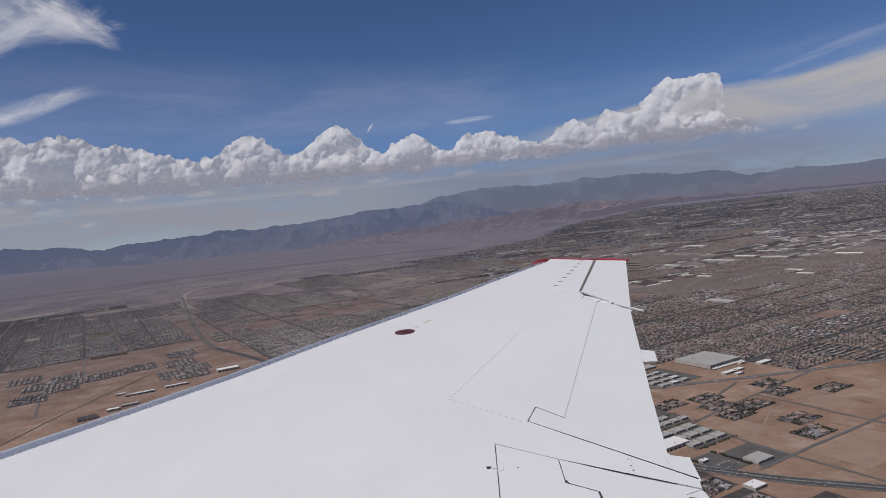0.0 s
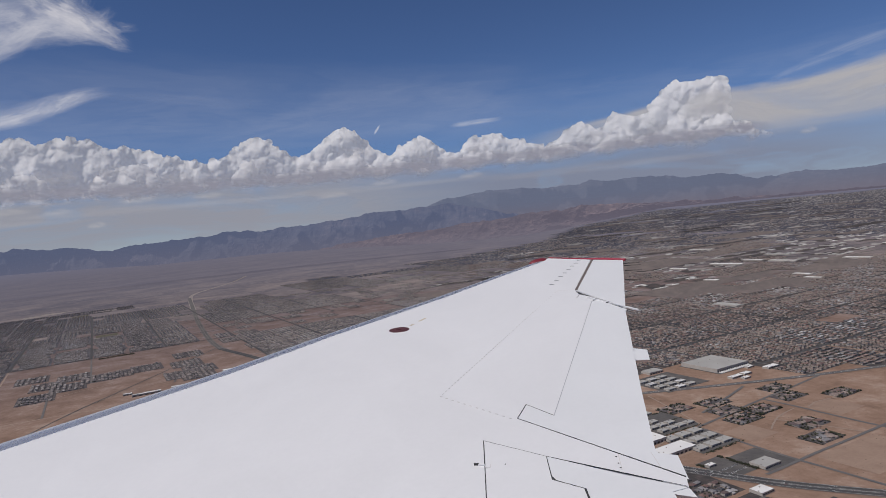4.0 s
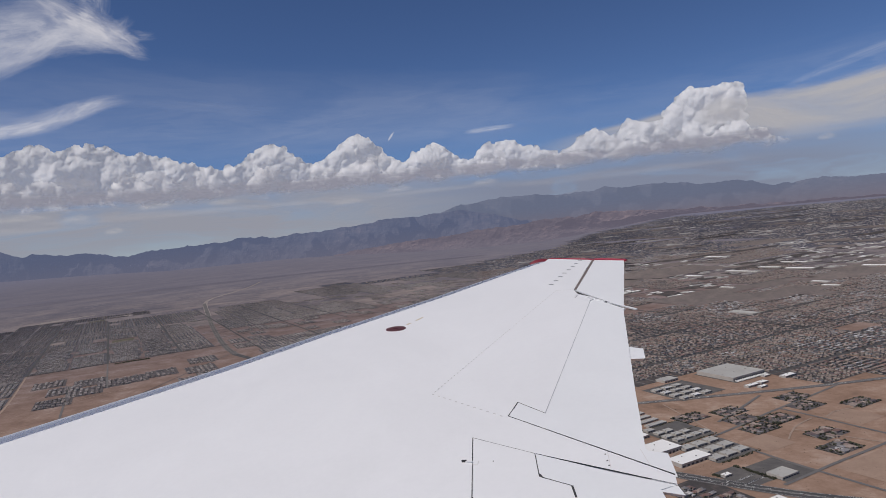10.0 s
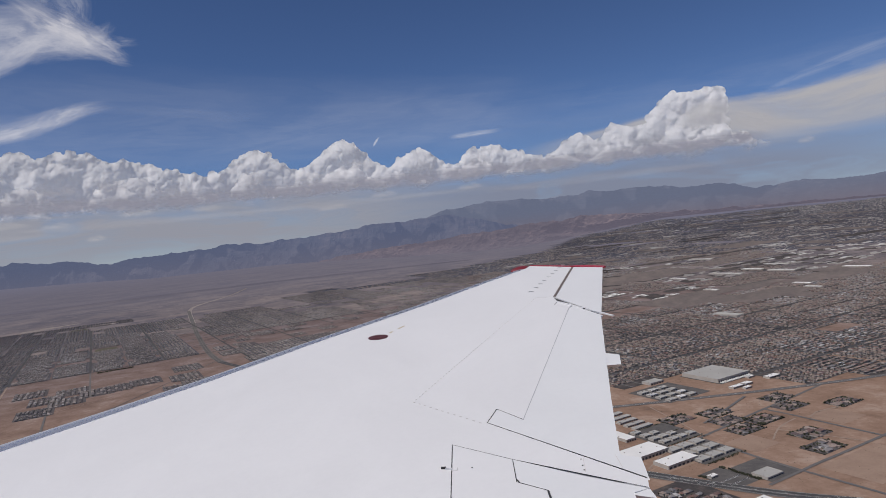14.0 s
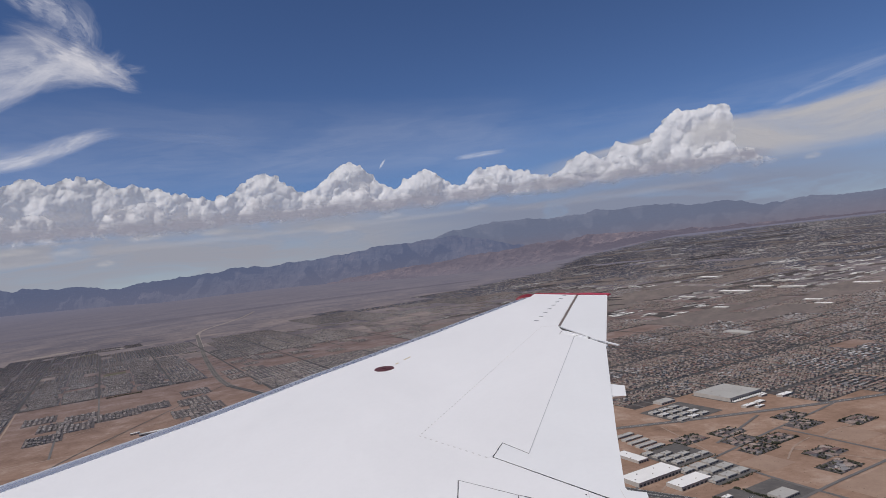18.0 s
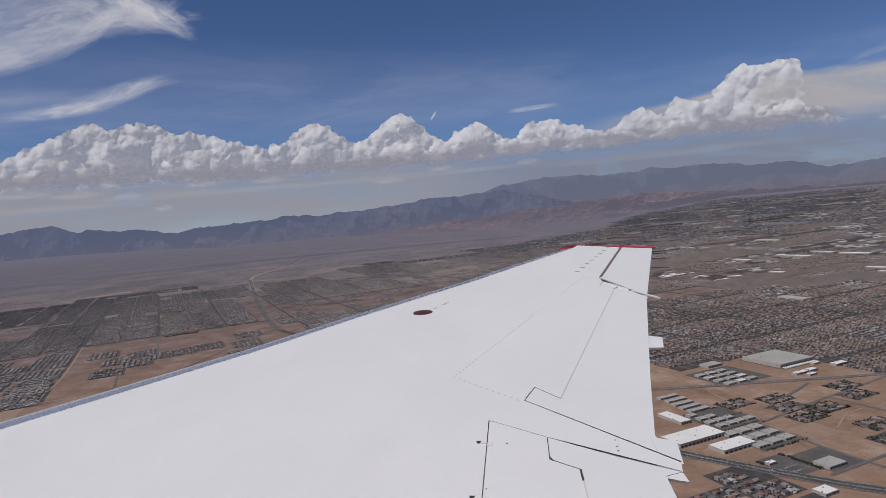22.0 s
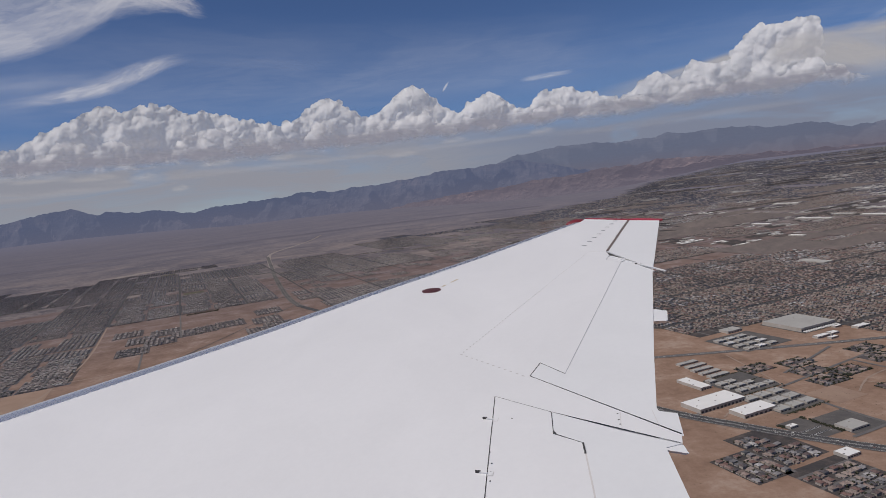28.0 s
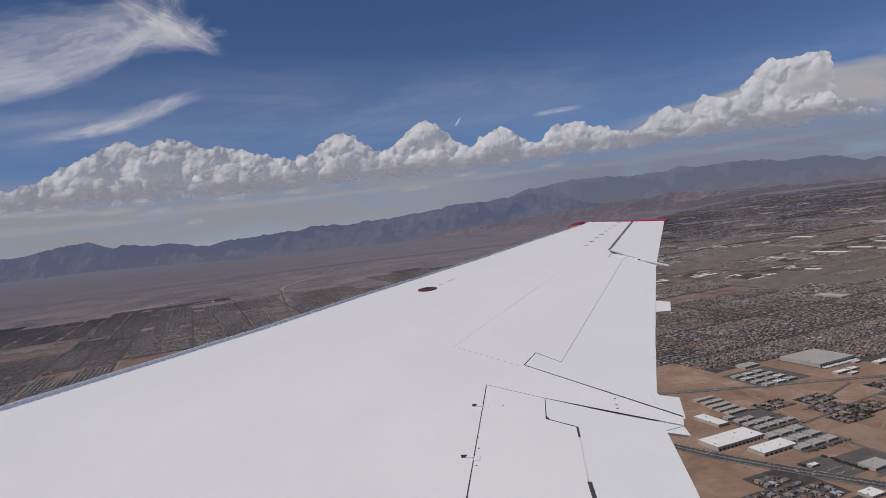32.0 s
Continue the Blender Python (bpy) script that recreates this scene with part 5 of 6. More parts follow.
def cumulus(name, table, base_el, count, mat, label, seed, r_back):
    """A bank of cumulus: overlapping warped swellings of many sizes with a fine cauliflower surface, lower ones nearer."""
    rnd = np.random.default_rng(seed)
    st = 0.05
    az, el = np.arange(-50, 50, st), np.arange(base_el - 1.6, 10.4, st)
    A, E = np.meshgrid(az, el, indexing="ij")
    wa, we = np.zeros_like(A), np.zeros_like(A)
    for q, (s, w) in enumerate(((1.1, 0.12), (0.5, 0.10), (0.22, 0.06))):
        wa += w * perlin(A / s + 50, E / s + 50, seed + 10 + q)
        we += w * perlin(A / s + 90, E / s + 90, seed + 20 + q)
    Aw, Ew = A + wa, E + we
    hgt = np.full(A.shape, -9.0)
    across = np.linspace(-0.94, 0.94, 11)
    da, de = np.meshgrid(np.arange(-50, 50, 0.25) / 2.2 + 70, np.arange(12) / 3.3 + 9, indexing="ij")
    drift = perlin(da, de, seed + 50)
    for k in range(count):
        a0 = rnd.uniform(-50, 50)
        top = float(ridge_el(a0, table))
        f = rnd.random()
        if top < base_el + 0.25:
            continue
        rad = rnd.choice([rnd.uniform(0.14, 0.28), rnd.uniform(0.28, 0.6), rnd.uniform(0.55, 1.2)], p=[0.14, 0.42, 0.44])
        crown = float(np.min(ridge_el(a0 + across * rad, table) - rad * np.sqrt(1 - across ** 2)))
        if crown < base_el - 0.7:
            continue
        e0 = base_el - 0.8 + (crown - base_el + 0.8) * (1 - f * f)
        rise = min(1.0, max(0.0, (e0 - base_el) / max(top - base_el, 0.8)))
        lift = 1.7 * (1 - ((rise - 0.34) / 0.66) ** 2 if rise > 0.34 else 1 - 0.75 * ((0.34 - rise) / 0.34) ** 2) + rnd.uniform(-0.3, 0.3) + 0.5 * float(drift[min(len(drift) - 1, int((a0 + 50) * 4)), int(rise * 11)])
        pad = rad + 0.6
        i0, i1 = np.searchsorted(az, [a0 - pad, a0 + pad])
        j0, j1 = np.searchsorted(el, [e0 - pad, e0 + pad])
        if i1 <= i0 or j1 <= j0:
            continue
        d2 = ((Aw[i0:i1, j0:j1] - a0) ** 2 + (Ew[i0:i1, j0:j1] - e0) ** 2) / rad ** 2
        rel = min(1.0, max(0.0, (e0 - base_el) / max(top - base_el, 0.8)))
        hh = np.where(d2 < 1, lift + (0.45 + 0.6 * rel) * rad * np.sqrt(np.clip(1 - d2, 0, 1)), -9.0)
        hgt[i0:i1, j0:j1] = np.maximum(hgt[i0:i1, j0:j1], hh)
    for k in range(int(count * 0.16)):
        a0 = rnd.uniform(-49, 49)
        e0 = rnd.uniform(base_el + 0.2, max(base_el + 0.4, float(ridge_el(a0, table))))
        rad = rnd.uniform(0.12, 0.42)
        i, j = min(len(az) - 1, np.searchsorted(az, a0)), min(len(el) - 1, np.searchsorted(el, e0))
        if hgt[i, j] < -5 or (e0 < base_el + 0.9 and k % 4):
            continue
        lift, pad = hgt[i, j] - 0.25 * rad, rad + 0.3
        i0, i1 = np.searchsorted(az, [a0 - pad, a0 + pad])
        j0, j1 = np.searchsorted(el, [e0 - pad, e0 + pad])
        d2 = ((A[i0:i1, j0:j1] + 0.6 * wa[i0:i1, j0:j1] - a0 - 0.6 * wa[i, j]) ** 2 + (E[i0:i1, j0:j1] + 0.6 * we[i0:i1, j0:j1] - e0 - 0.6 * we[i, j]) ** 2) / rad ** 2
        hh = np.where(d2 < 1, lift + 0.55 * rad * np.sqrt(np.clip(1 - d2, 0, 1)), -9.0)
        hgt[i0:i1, j0:j1] = np.maximum(hgt[i0:i1, j0:j1], hh)
    cover = hgt > -5
    inside = np.maximum.accumulate(cover, 1) & np.maximum.accumulate(cover[:, ::-1], 1)[:, ::-1]
    inside &= (np.roll(cover, 12, 0) | np.roll(cover, 6, 0)) & (np.roll(cover, -12, 0) | np.roll(cover, -6, 0))
    for _ in range(14):
        w = (hgt > -5).astype(float)
        num, den = np.zeros_like(hgt), np.zeros_like(hgt)
        for ax, sh in ((0, 1), (0, -1), (1, 1), (1, -1)):
            num += np.roll(hgt * w, sh, ax)
            den += np.roll(w, sh, ax)
        hgt = np.where(inside & (hgt < -5) & (den > 1), num / np.maximum(den, 1), hgt)
    cover = hgt > -5
    for _ in range(11):
        w = (hgt > -5).astype(float)
        z = hgt * w
        num, den = z.copy(), w.copy()
        for ax, sh in ((0, 1), (0, -1), (1, 1), (1, -1)):
            num += np.roll(z, sh, ax)
            den += np.roll(w, sh, ax)
        hgt = np.where(w > 0, num / np.maximum(den, 1), hgt)
    h2 = np.where(cover, hgt, 0)
    calm = 0.3 + 0.7 * np.clip((E - base_el) / 1.8, 0, 1)
    for q, (s, w) in enumerate(((2.6, 0.42), (1.3, 0.24), (0.62, 0.09), (0.28, 0.026), (0.13, 0.008))):
        h2 += calm * w * (np.abs(perlin(Aw / s, Ew / s, seed + 30 + q)) - 0.25)
    rr = r_back - 120 - h2 * 85.0
    p = np.stack([rr * np.sin(np.radians(A)), rr * np.cos(np.radians(A)), EYE + rr * np.tan(np.radians(E))], -1).reshape(-1, 3)
    k = len(el)
    i, j = np.meshgrid(np.arange(len(az) - 1), np.arange(k - 1), indexing="ij")
    ok = cover[:-1, :-1] & cover[1:, :-1] & cover[1:, 1:] & cover[:-1, 1:]
    q = np.stack([i * k + j, (i + 1) * k + j, (i + 1) * k + j + 1, i * k + j + 1], -1)[ok]
    used = np.unique(q)
    back = np.zeros(len(p), np.int64)
    back[used] = np.arange(len(used))
    ob = link_arrays(name, p[used], [back[q]], [mat], smooth=True)
    return tagged(ob, label, "clouds", kind="stuff")


cumulus("cumulus_clouds", TOPS, 4.0, 6500, cloud_material("cumulus", 4.25, 42), "white cauliflower cumulus bank with grey flat bases", 5, 4960)


MID_TOPS = []
for k in range(150):
    a0 = -50 + k * 0.667
    w = noise.noise(Vector((a0 * 0.33, 3.7, 0.0))) + 0.5 * noise.noise(Vector((a0 * 0.9, 8.1, 0.0)))
    MID_TOPS += [a0, 4.25 + (float(ridge_el(a0, TOPS)) - 4.25) * max(0.0, min(0.72, 0.34 + 0.75 * w))]
cumulus("cumulus_billows", MID_TOPS, 4.15, 3200, cloud_material("cumulus_billow", 4.4, 30), "lower white billows before the cumulus bank", 17, 4790)


def veil_material(name, density, sx, sy, detail=6.0, cut=0.42, soft=0.3, edge=0.25, color=(0.70, 0.71, 0.74), side=0.4, warp=1.0):
    """Thin cloud, haze or cloud shade painted as emission: streaked noise thins it out towards its borders."""
    m = bpy.data.materials.new(name)
    m.use_nodes = True
    nt = m.node_tree
    nt.nodes.clear()
    out = nt.nodes.new("ShaderNodeOutputMaterial")
    tsp, mix = nt.nodes.new("ShaderNodeBsdfTransparent"), nt.nodes.new("ShaderNodeEmission")
    mix.inputs[0].default_value, mix.inputs[1].default_value = (*color, 1), 1.0
    raw = nt.nodes.new("ShaderNodeUVMap").outputs[0]
    uv = raw
    for sc, am in ((2.5, 0.30), (7.0, 0.15), (17.0, 0.06)):
        wp = noise_node(nt, raw, sc, 4, 0.6)
        vm, va = nt.nodes.new("ShaderNodeVectorMath"), nt.nodes.new("ShaderNodeVectorMath")
        vm.operation, va.operation = "MULTIPLY_ADD", "ADD"
        nt.links.new(wp.outputs[1], vm.inputs[0])
        am *= warp
        vm.inputs[1].default_value, vm.inputs[2].default_value = (am * 0.5, am, 0), (-am * 0.25, -am * 0.5, 0)
        nt.links.new(vm.outputs[0], va.inputs[0])
        nt.links.new(uv, va.inputs[1])
        uv = va.outputs[0]
    mp = nt.nodes.new("ShaderNodeMapping")
    mp.inputs["Scale"].default_value = (sx, sy, 1)
    nt.links.new(uv, mp.inputs[0])
    n = noise_node(nt, mp.outputs[0], 1.0, detail, 0.62, 0.9)
    n2 = noise_node(nt, uv, 2.3, 3, 0.5, 0.5)
    sep = nt.nodes.new("ShaderNodeSeparateXYZ")
    nt.links.new(uv, sep.inputs[0])
    fx = maths(nt, "MULTIPLY", remap(nt, sep.outputs[0], 0.0, edge, smooth=True), remap(nt, sep.outputs[0], 1.0, 1 - edge, smooth=True))
    fy = maths(nt, "MULTIPLY", remap(nt, sep.outputs[1], 0.0, 0.4, smooth=True), remap(nt, sep.outputs[1], 1.0, 1 - side, smooth=True))
    body = maths(nt, "ADD", maths(nt, "MULTIPLY", n.outputs[0], 0.7), maths(nt, "MULTIPLY", n2.outputs[0], 0.3))
    alpha = maths(nt, "MULTIPLY", maths(nt, "MULTIPLY", remap(nt, body, cut, cut + soft), maths(nt, "MULTIPLY", fx, fy)), density, clamp=True)
    fin = nt.nodes.new("ShaderNodeMixShader")
    nt.links.new(alpha, fin.inputs[0])
    nt.links.new(tsp.outputs[0], fin.inputs[1])
    nt.links.new(mix.outputs[0], fin.inputs[2])
    nt.links.new(fin.outputs[0], out.inputs[0])
    return m


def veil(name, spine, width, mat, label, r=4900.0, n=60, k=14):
    """A curved ribbon of high cloud, haze or cloud shade along a spine of azimuth, elevation, half width."""
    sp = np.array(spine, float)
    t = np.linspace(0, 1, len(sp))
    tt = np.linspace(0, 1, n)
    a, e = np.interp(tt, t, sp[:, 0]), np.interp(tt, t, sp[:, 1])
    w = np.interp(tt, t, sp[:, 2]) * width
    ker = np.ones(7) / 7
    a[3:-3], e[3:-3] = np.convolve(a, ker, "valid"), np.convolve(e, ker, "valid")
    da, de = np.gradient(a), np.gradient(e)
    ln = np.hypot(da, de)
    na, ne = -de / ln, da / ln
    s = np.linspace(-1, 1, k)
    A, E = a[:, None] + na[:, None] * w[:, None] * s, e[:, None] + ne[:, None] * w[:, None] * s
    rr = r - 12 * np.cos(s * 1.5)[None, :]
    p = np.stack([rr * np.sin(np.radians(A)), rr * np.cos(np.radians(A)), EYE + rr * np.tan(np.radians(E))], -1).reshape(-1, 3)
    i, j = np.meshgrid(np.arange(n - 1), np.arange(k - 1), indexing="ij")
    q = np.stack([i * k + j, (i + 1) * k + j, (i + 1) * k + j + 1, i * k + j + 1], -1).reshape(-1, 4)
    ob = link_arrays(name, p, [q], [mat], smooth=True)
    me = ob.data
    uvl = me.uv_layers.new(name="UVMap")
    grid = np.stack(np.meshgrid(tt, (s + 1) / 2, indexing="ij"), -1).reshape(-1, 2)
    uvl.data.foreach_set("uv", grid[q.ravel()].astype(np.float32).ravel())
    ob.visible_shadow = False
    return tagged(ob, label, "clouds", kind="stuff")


for a0, e0, w0 in ((-13.2, 3.75, 1.5), (-27.5, 3.5, 2.2), (-24.0, 3.3, 1.2), (1.5, 3.6, 1.4), (9.0, 3.5, 1.3), (-31.0, 3.7, 2.4), (-34, 3.9, 2.0), (-18.5, 3.8, 1.6), (-21.5, 2.1, 0.8), (-3.0, 2.9, 1.6), (35.6, 3.9, 0.7)):
    veil("cloud_scrap", [(a0 - w0, e0 - 0.05, 0.12), (a0 - 0.4 * w0, e0 + 0.05, 0.3), (a0 + 0.3 * w0, e0 + 0.1, 0.32), (a0 + w0, e0, 0.12)], 1.0, veil_material("cloud_scrap", 0.5, 3.0, 1.6, 6, 0.3, 0.3, 0.3, (0.52, 0.505, 0.50)), "small torn scrap of pale cloud", 4390)
ICE = (0.66, 0.66, 0.69)
veil("cirrus", [(-52, 12.8, 2.8), (-42, 14.0, 3.2), (-33, 15.4, 3.3), (-28, 16.5, 3.1), (-24, 17.3, 2.5), (-21, 17.0, 1.7), (-18.5, 16.2, 0.9)], 1.0, veil_material("cirrus_plume", 0.8, 4.4, 1.8, 5, 0.24, 0.42, 0.2, ICE, 0.45, 1.6), "white wispy cirrus plume in the blue sky", 4920)
veil("cirrus", [(-48, 9.8, 1.3), (-38, 12.0, 1.4), (-31.4, 13.6, 1.45), (-28, 14.6, 1.35), (-25.2, 15.9, 1.2), (-23.5, 17.2, 1.0), (-22.6, 18.4, 0.7)], 1.0, veil_material("cirrus_band", 0.62, 4.5, 1.2, 5, 0.28, 0.36, 0.3, ICE, 0.45, 1.6), "bright curved lower band of the cirrus plume", 4905)
veil("cirrus", [(-26.6, 19.8, 0.8), (-24.2, 19.0, 1.3), (-21.9, 18.0, 1.6), (-20, 16.9, 1.35), (-18.6, 15.9, 0.9), (-17.4, 15.4, 0.45)], 1.0, veil_material("cirrus_tip", 0.95, 3.2, 1.4, 6, 0.31, 0.38, 0.3, (0.68, 0.67, 0.69), 0.45, 1.7), "bright frayed tip of the cirrus plume", 4890)
veil("cirrus", [(-29, 23.8, 1.2), (-25.7, 22.5, 1.7), (-23.3, 21.5, 2.0), (-21.7, 20.6, 1.9), (-21.0, 19.2, 1.5), (-21.4, 17.6, 0.9)], 1.0, veil_material("cirrus_crest", 0.85, 3.2, 1.5, 5, 0.33, 0.42, 0.3, (0.62, 0.63, 0.68), 0.45, 1.8), "torn upper crest of the cirrus plume", 4895)
veil("cirrus", [(-21.4, 16.6, 0.5), (-19.9, 17.3, 0.8), (-18.4, 18.2, 0.4)], 1.0, veil_material("cirrus_fringe", 0.5, 3.0, 1.6, 7, 0.36, 0.32, 0.35, ICE, 0.45, 1.6), "frayed fringe of the cirrus plume", 4885)
veil("cirrus", [(-21, 17.1, 0.5), (-18.6, 16.9, 0.6), (-16.8, 16.9, 0.3)], 1.0, veil_material("cirrus_fringe_low", 0.45, 3.0, 1.6, 7, 0.36, 0.32, 0.35, ICE, 0.45, 1.6), "thin fringe at the cirrus tip", 4883)
veil("cirrus", [(-35, 8.9, 0.4), (-30.3, 9.5, 0.6), (-27.5, 10.0, 0.75), (-25, 10.75, 0.95), (-23, 11.4, 0.9), (-21.4, 12.0, 0.7), (-18.8, 12.4, 0.4)], 1.0, veil_material("cirrus_streak", 0.82, 4.0, 1.1, 5, 0.27, 0.36, 0.32, ICE, 0.45, 1.2), "thin curved white cirrus streak", 4910)
veil("cirrus", [(-22, 11.9, 0.5), (-18, 12.0, 0.6), (-13, 11.4, 0.5), (-9, 11.0, 0.4)], 1.0, veil_material("cirrus_trail", 0.08, 2.0, 3.0, 6, 0.3, 0.4, 0.35), "faint trailing film of cirrus", 4912)
veil("cirrus", [(0.95, 7.75, 0.06), (1.15, 8.05, 0.13), (1.35, 8.3, 0.13), (1.6, 8.6, 0.05)], 1.0, veil_material("cloud_wisp", 0.8, 1.2, 1.2, 5, 0.2, 0.4, 0.3), "small torn wisp above the cumulus", 4700)
veil("cirrus", [(-42, 10.3, 0.7), (-35, 10.5, 0.9), (-29, 10.9, 0.8), (-24, 11.3, 0.5)], 1.0, veil_material("cirrus_smear", 0.2, 2.0, 1.6, 4, 0.25, 0.45, 0.3), "faint pale smear of cirrus", 4915)
veil("cirrus", [(33, 8.0, 0.2), (34.5, 8.5, 0.3), (36, 8.9, 0.4), (40, 9.8, 0.5), (47, 11, 0.5)], 1.0, veil_material("cirrus_thread", 0.18, 3.0, 2.0, 5, 0.32, 0.3, 0.25), "faint straight cirrus thread", 4910)
veil("anvil_cloud", [(12, 5.4, 0.7), (20, 5.8, 1.4), (25, 6.2, 1.8), (30, 6.3, 2.0), (33, 6.0, 2.25), (37, 6.0, 2.4), (41, 6.4, 2.8), (48, 7.0, 3.2), (58, 7.5, 3.4)], 1.0, veil_material("anvil", 0.96, 3.0, 1.6, 6, 0.04, 0.46, 0.2, (0.44, 0.434, 0.44), 0.2), "smooth pale anvil cloud trailing from the tallest cumulus", 4970)
veil("anvil_cloud", [(26.2, 6.3, 0.6), (27.5, 6.9, 1.1), (28.8, 7.2, 1.4), (30.6, 6.7, 1.6), (33.3, 5.6, 1.5), (36.5, 4.9, 0.9)], 1.0, veil_material("anvil_fray", 1.2, 1.6, 1.2, 6, 0.24, 0.36, 0.28, (0.43, 0.425, 0.44), 0.4), "soft grey fray where the anvil leaves the tallest cumulus", 4560)
veil("cirrus", [(7.5, 7.9, 0.25), (9.5, 8.0, 0.3), (12.5, 8.1, 0.2)], 1.0, veil_material("cirrus_fleck", 0.4, 2.0, 2.0, 4, 0.25, 0.3, 0.3), "small pale cloud fleck", 4900)
veil("cirrus", [(-50, 8.0, 3.0), (-30, 9.0, 3.0), (-10, 9.0, 3.0), (10, 9.0, 3.0), (30, 9.0, 3.0), (50, 9.0, 3.0)], 1.0, veil_material("cirrus_haze", 0.10, 14.0, 3.0, 6, 0.38, 0.4, 0.05), "very faint streaky high haze", 4975)
veil("stratus", [(-62, 2.7, 5.0), (-30, 2.7, 5.0), (-8, 2.5, 4.8), (14, 2.2, 4.6)], 1.0, veil_material("low_haze_cloud", 0.97, 6.0, 5.0, 6, 0.12, 0.40, 0.3, (0.295, 0.307, 0.352)), "pale hazy layer of cloud under the cumulus bases", 4985)
veil("stratus", [(-14, 1.9, 4.6), (10, 1.9, 4.8), (30, 1.9, 4.8), (62, 2.0, 4.8)], 1.0, veil_material("far_haze_cloud", 0.95, 6.0, 5.0, 6, 0.10, 0.36, 0.35, (0.215, 0.24, 0.315)), "blue-grey hazy layer of cloud over the far range", 4990)

# grey ribbons hung before the cumulus paint its self-shadow
shade_rng = np.random.default_rng(12)
for k in range(36):
    deep = k < 20                           # painted shade: flat dark bases, then weaker patches higher up
    a0 = -46 + (4.0 * k if deep else 4.9 * (k - 20) + 2.0) + shade_rng.uniform(-0.8, 0.8)
    top = float(ridge_el(a0, TOPS))
    ev = 4.5 + shade_rng.uniform(0.0, 0.3) if deep else 4.6 + shade_rng.uniform(0.25, 0.5) * max(0.5, top - 4.6)
    w0, hw_ = (shade_rng.uniform(2.6, 4.2), shade_rng.uniform(0.6, 0.85)) if deep else (shade_rng.uniform(1.2, 2.4), shade_rng.uniform(0.5, 0.8))
    veil("cloud_base_shade", [(a0 - w0, ev - 0.1, hw_ * 0.6), (a0 - 0.3 * w0, ev + 0.08, hw_), (a0 + 0.4 * w0, ev + 0.08, hw_), (a0 + w0, ev, hw_ * 0.5)], 1.0,
         veil_material("cloud_base_shade", shade_rng.uniform(0.85, 1.15) if deep else 0.55, 1.6, 0.9, 3, 0.28, 0.22, 0.3, (0.27, 0.275, 0.33) if deep else (0.34, 0.345, 0.39), 0.45, 0.5), "soft grey ribbon painting shade on the cumulus bank", 4318 + 2 * k)
# distance haze painted over the far clouds by a faintly glowing ribbon
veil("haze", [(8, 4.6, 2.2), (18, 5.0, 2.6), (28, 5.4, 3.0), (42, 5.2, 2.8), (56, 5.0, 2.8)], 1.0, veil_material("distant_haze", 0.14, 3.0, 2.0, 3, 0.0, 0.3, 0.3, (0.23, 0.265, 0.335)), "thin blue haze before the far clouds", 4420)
for a0, a1, ev, hw_, dens in ((-44, -20, 2.6, 0.5, 0.4), (-30, -4, 3.1, 0.45, 0.4), (-12, 14, 3.2, 0.4, 0.35), (8, 34, 3.0, 0.5, 0.3)):
    veil("stratus", [(a0, ev, hw_ * 0.5), (a0 * 0.6 + a1 * 0.4, ev + 0.1, hw_), (a1, ev + 0.1, hw_ * 0.4)], 1.0, veil_material("stratus_streak", dens, 5.0, 1.6, 5, 0.3, 0.35, 0.3, (0.46, 0.455, 0.47)), "pale cream streak of low cloud", 4430)
veil("cirrus", [(-48, 10.6, 4.2), (-30, 11.5, 4.8), (-14, 11.0, 4.8), (4, 10.0, 4.2), (18, 9.5, 3.5)], 1.0, veil_material("cirrus_film", 0.13, 5.0, 2.0, 6, 0.25, 0.4, 0.2), "thin milky film of high cloud", 4960)
# another glowing ribbon paints haze over the tallest cloud to dull it
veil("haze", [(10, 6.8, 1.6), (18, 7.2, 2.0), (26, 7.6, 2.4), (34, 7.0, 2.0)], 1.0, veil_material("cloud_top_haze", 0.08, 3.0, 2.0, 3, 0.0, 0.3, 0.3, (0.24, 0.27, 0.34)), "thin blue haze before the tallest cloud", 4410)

# ---------------------------------------------------------------- the wing
PITCH, DROP = math.tan(radians(4.0)), -1.3037        # the plan of the wing is drawn on this level
RISE, LEAN, MID = math.tan(radians(12.0)), math.tan(radians(4.0)), (0.5, 5.0, -0.954)
SEAT = Vector((0.0, 0.010, 0.022))                     # the seat from which the plan is drawn
BANK = pose(0, 0, 0, 0.888, 0.162, -0.869)                  # the wing against the horizon
UPN = Vector((-LEAN, -RISE, 1)).normalized()


EDGE_Y, EDGE_X = (0.75, 1.1, 2.05, 2.5, 2.62, 2.88, 3.61, 5.58, 8.22), (0.45, 0.72, 0.84, 0.90, 0.985, 0.97, 1.19, 1.80, 2.74)


def on_wing(x, y, h=0.0):
    """A point of the wing's upper surface, h metres above it: the plan, drawn out a little at the trailing edge and carried on to the banked, rising wing."""
    x += 0.0103 * y * max(0.0, min(1.0, (x - float(np.interp(y, EDGE_Y, EDGE_X))) / 0.2 + 1))
    d = Vector((x, y, DROP + PITCH * y)) - SEAT
    k = (MID[2] + RISE * (SEAT.y - MID[1]) + LEAN * (SEAT.x - MID[0]) - SEAT.z) / (d.z - RISE * d.y - LEAN * d.x)
    return BANK @ (SEAT + d * k + UPN * (h * k)) + Vector((0, 0, EYE))


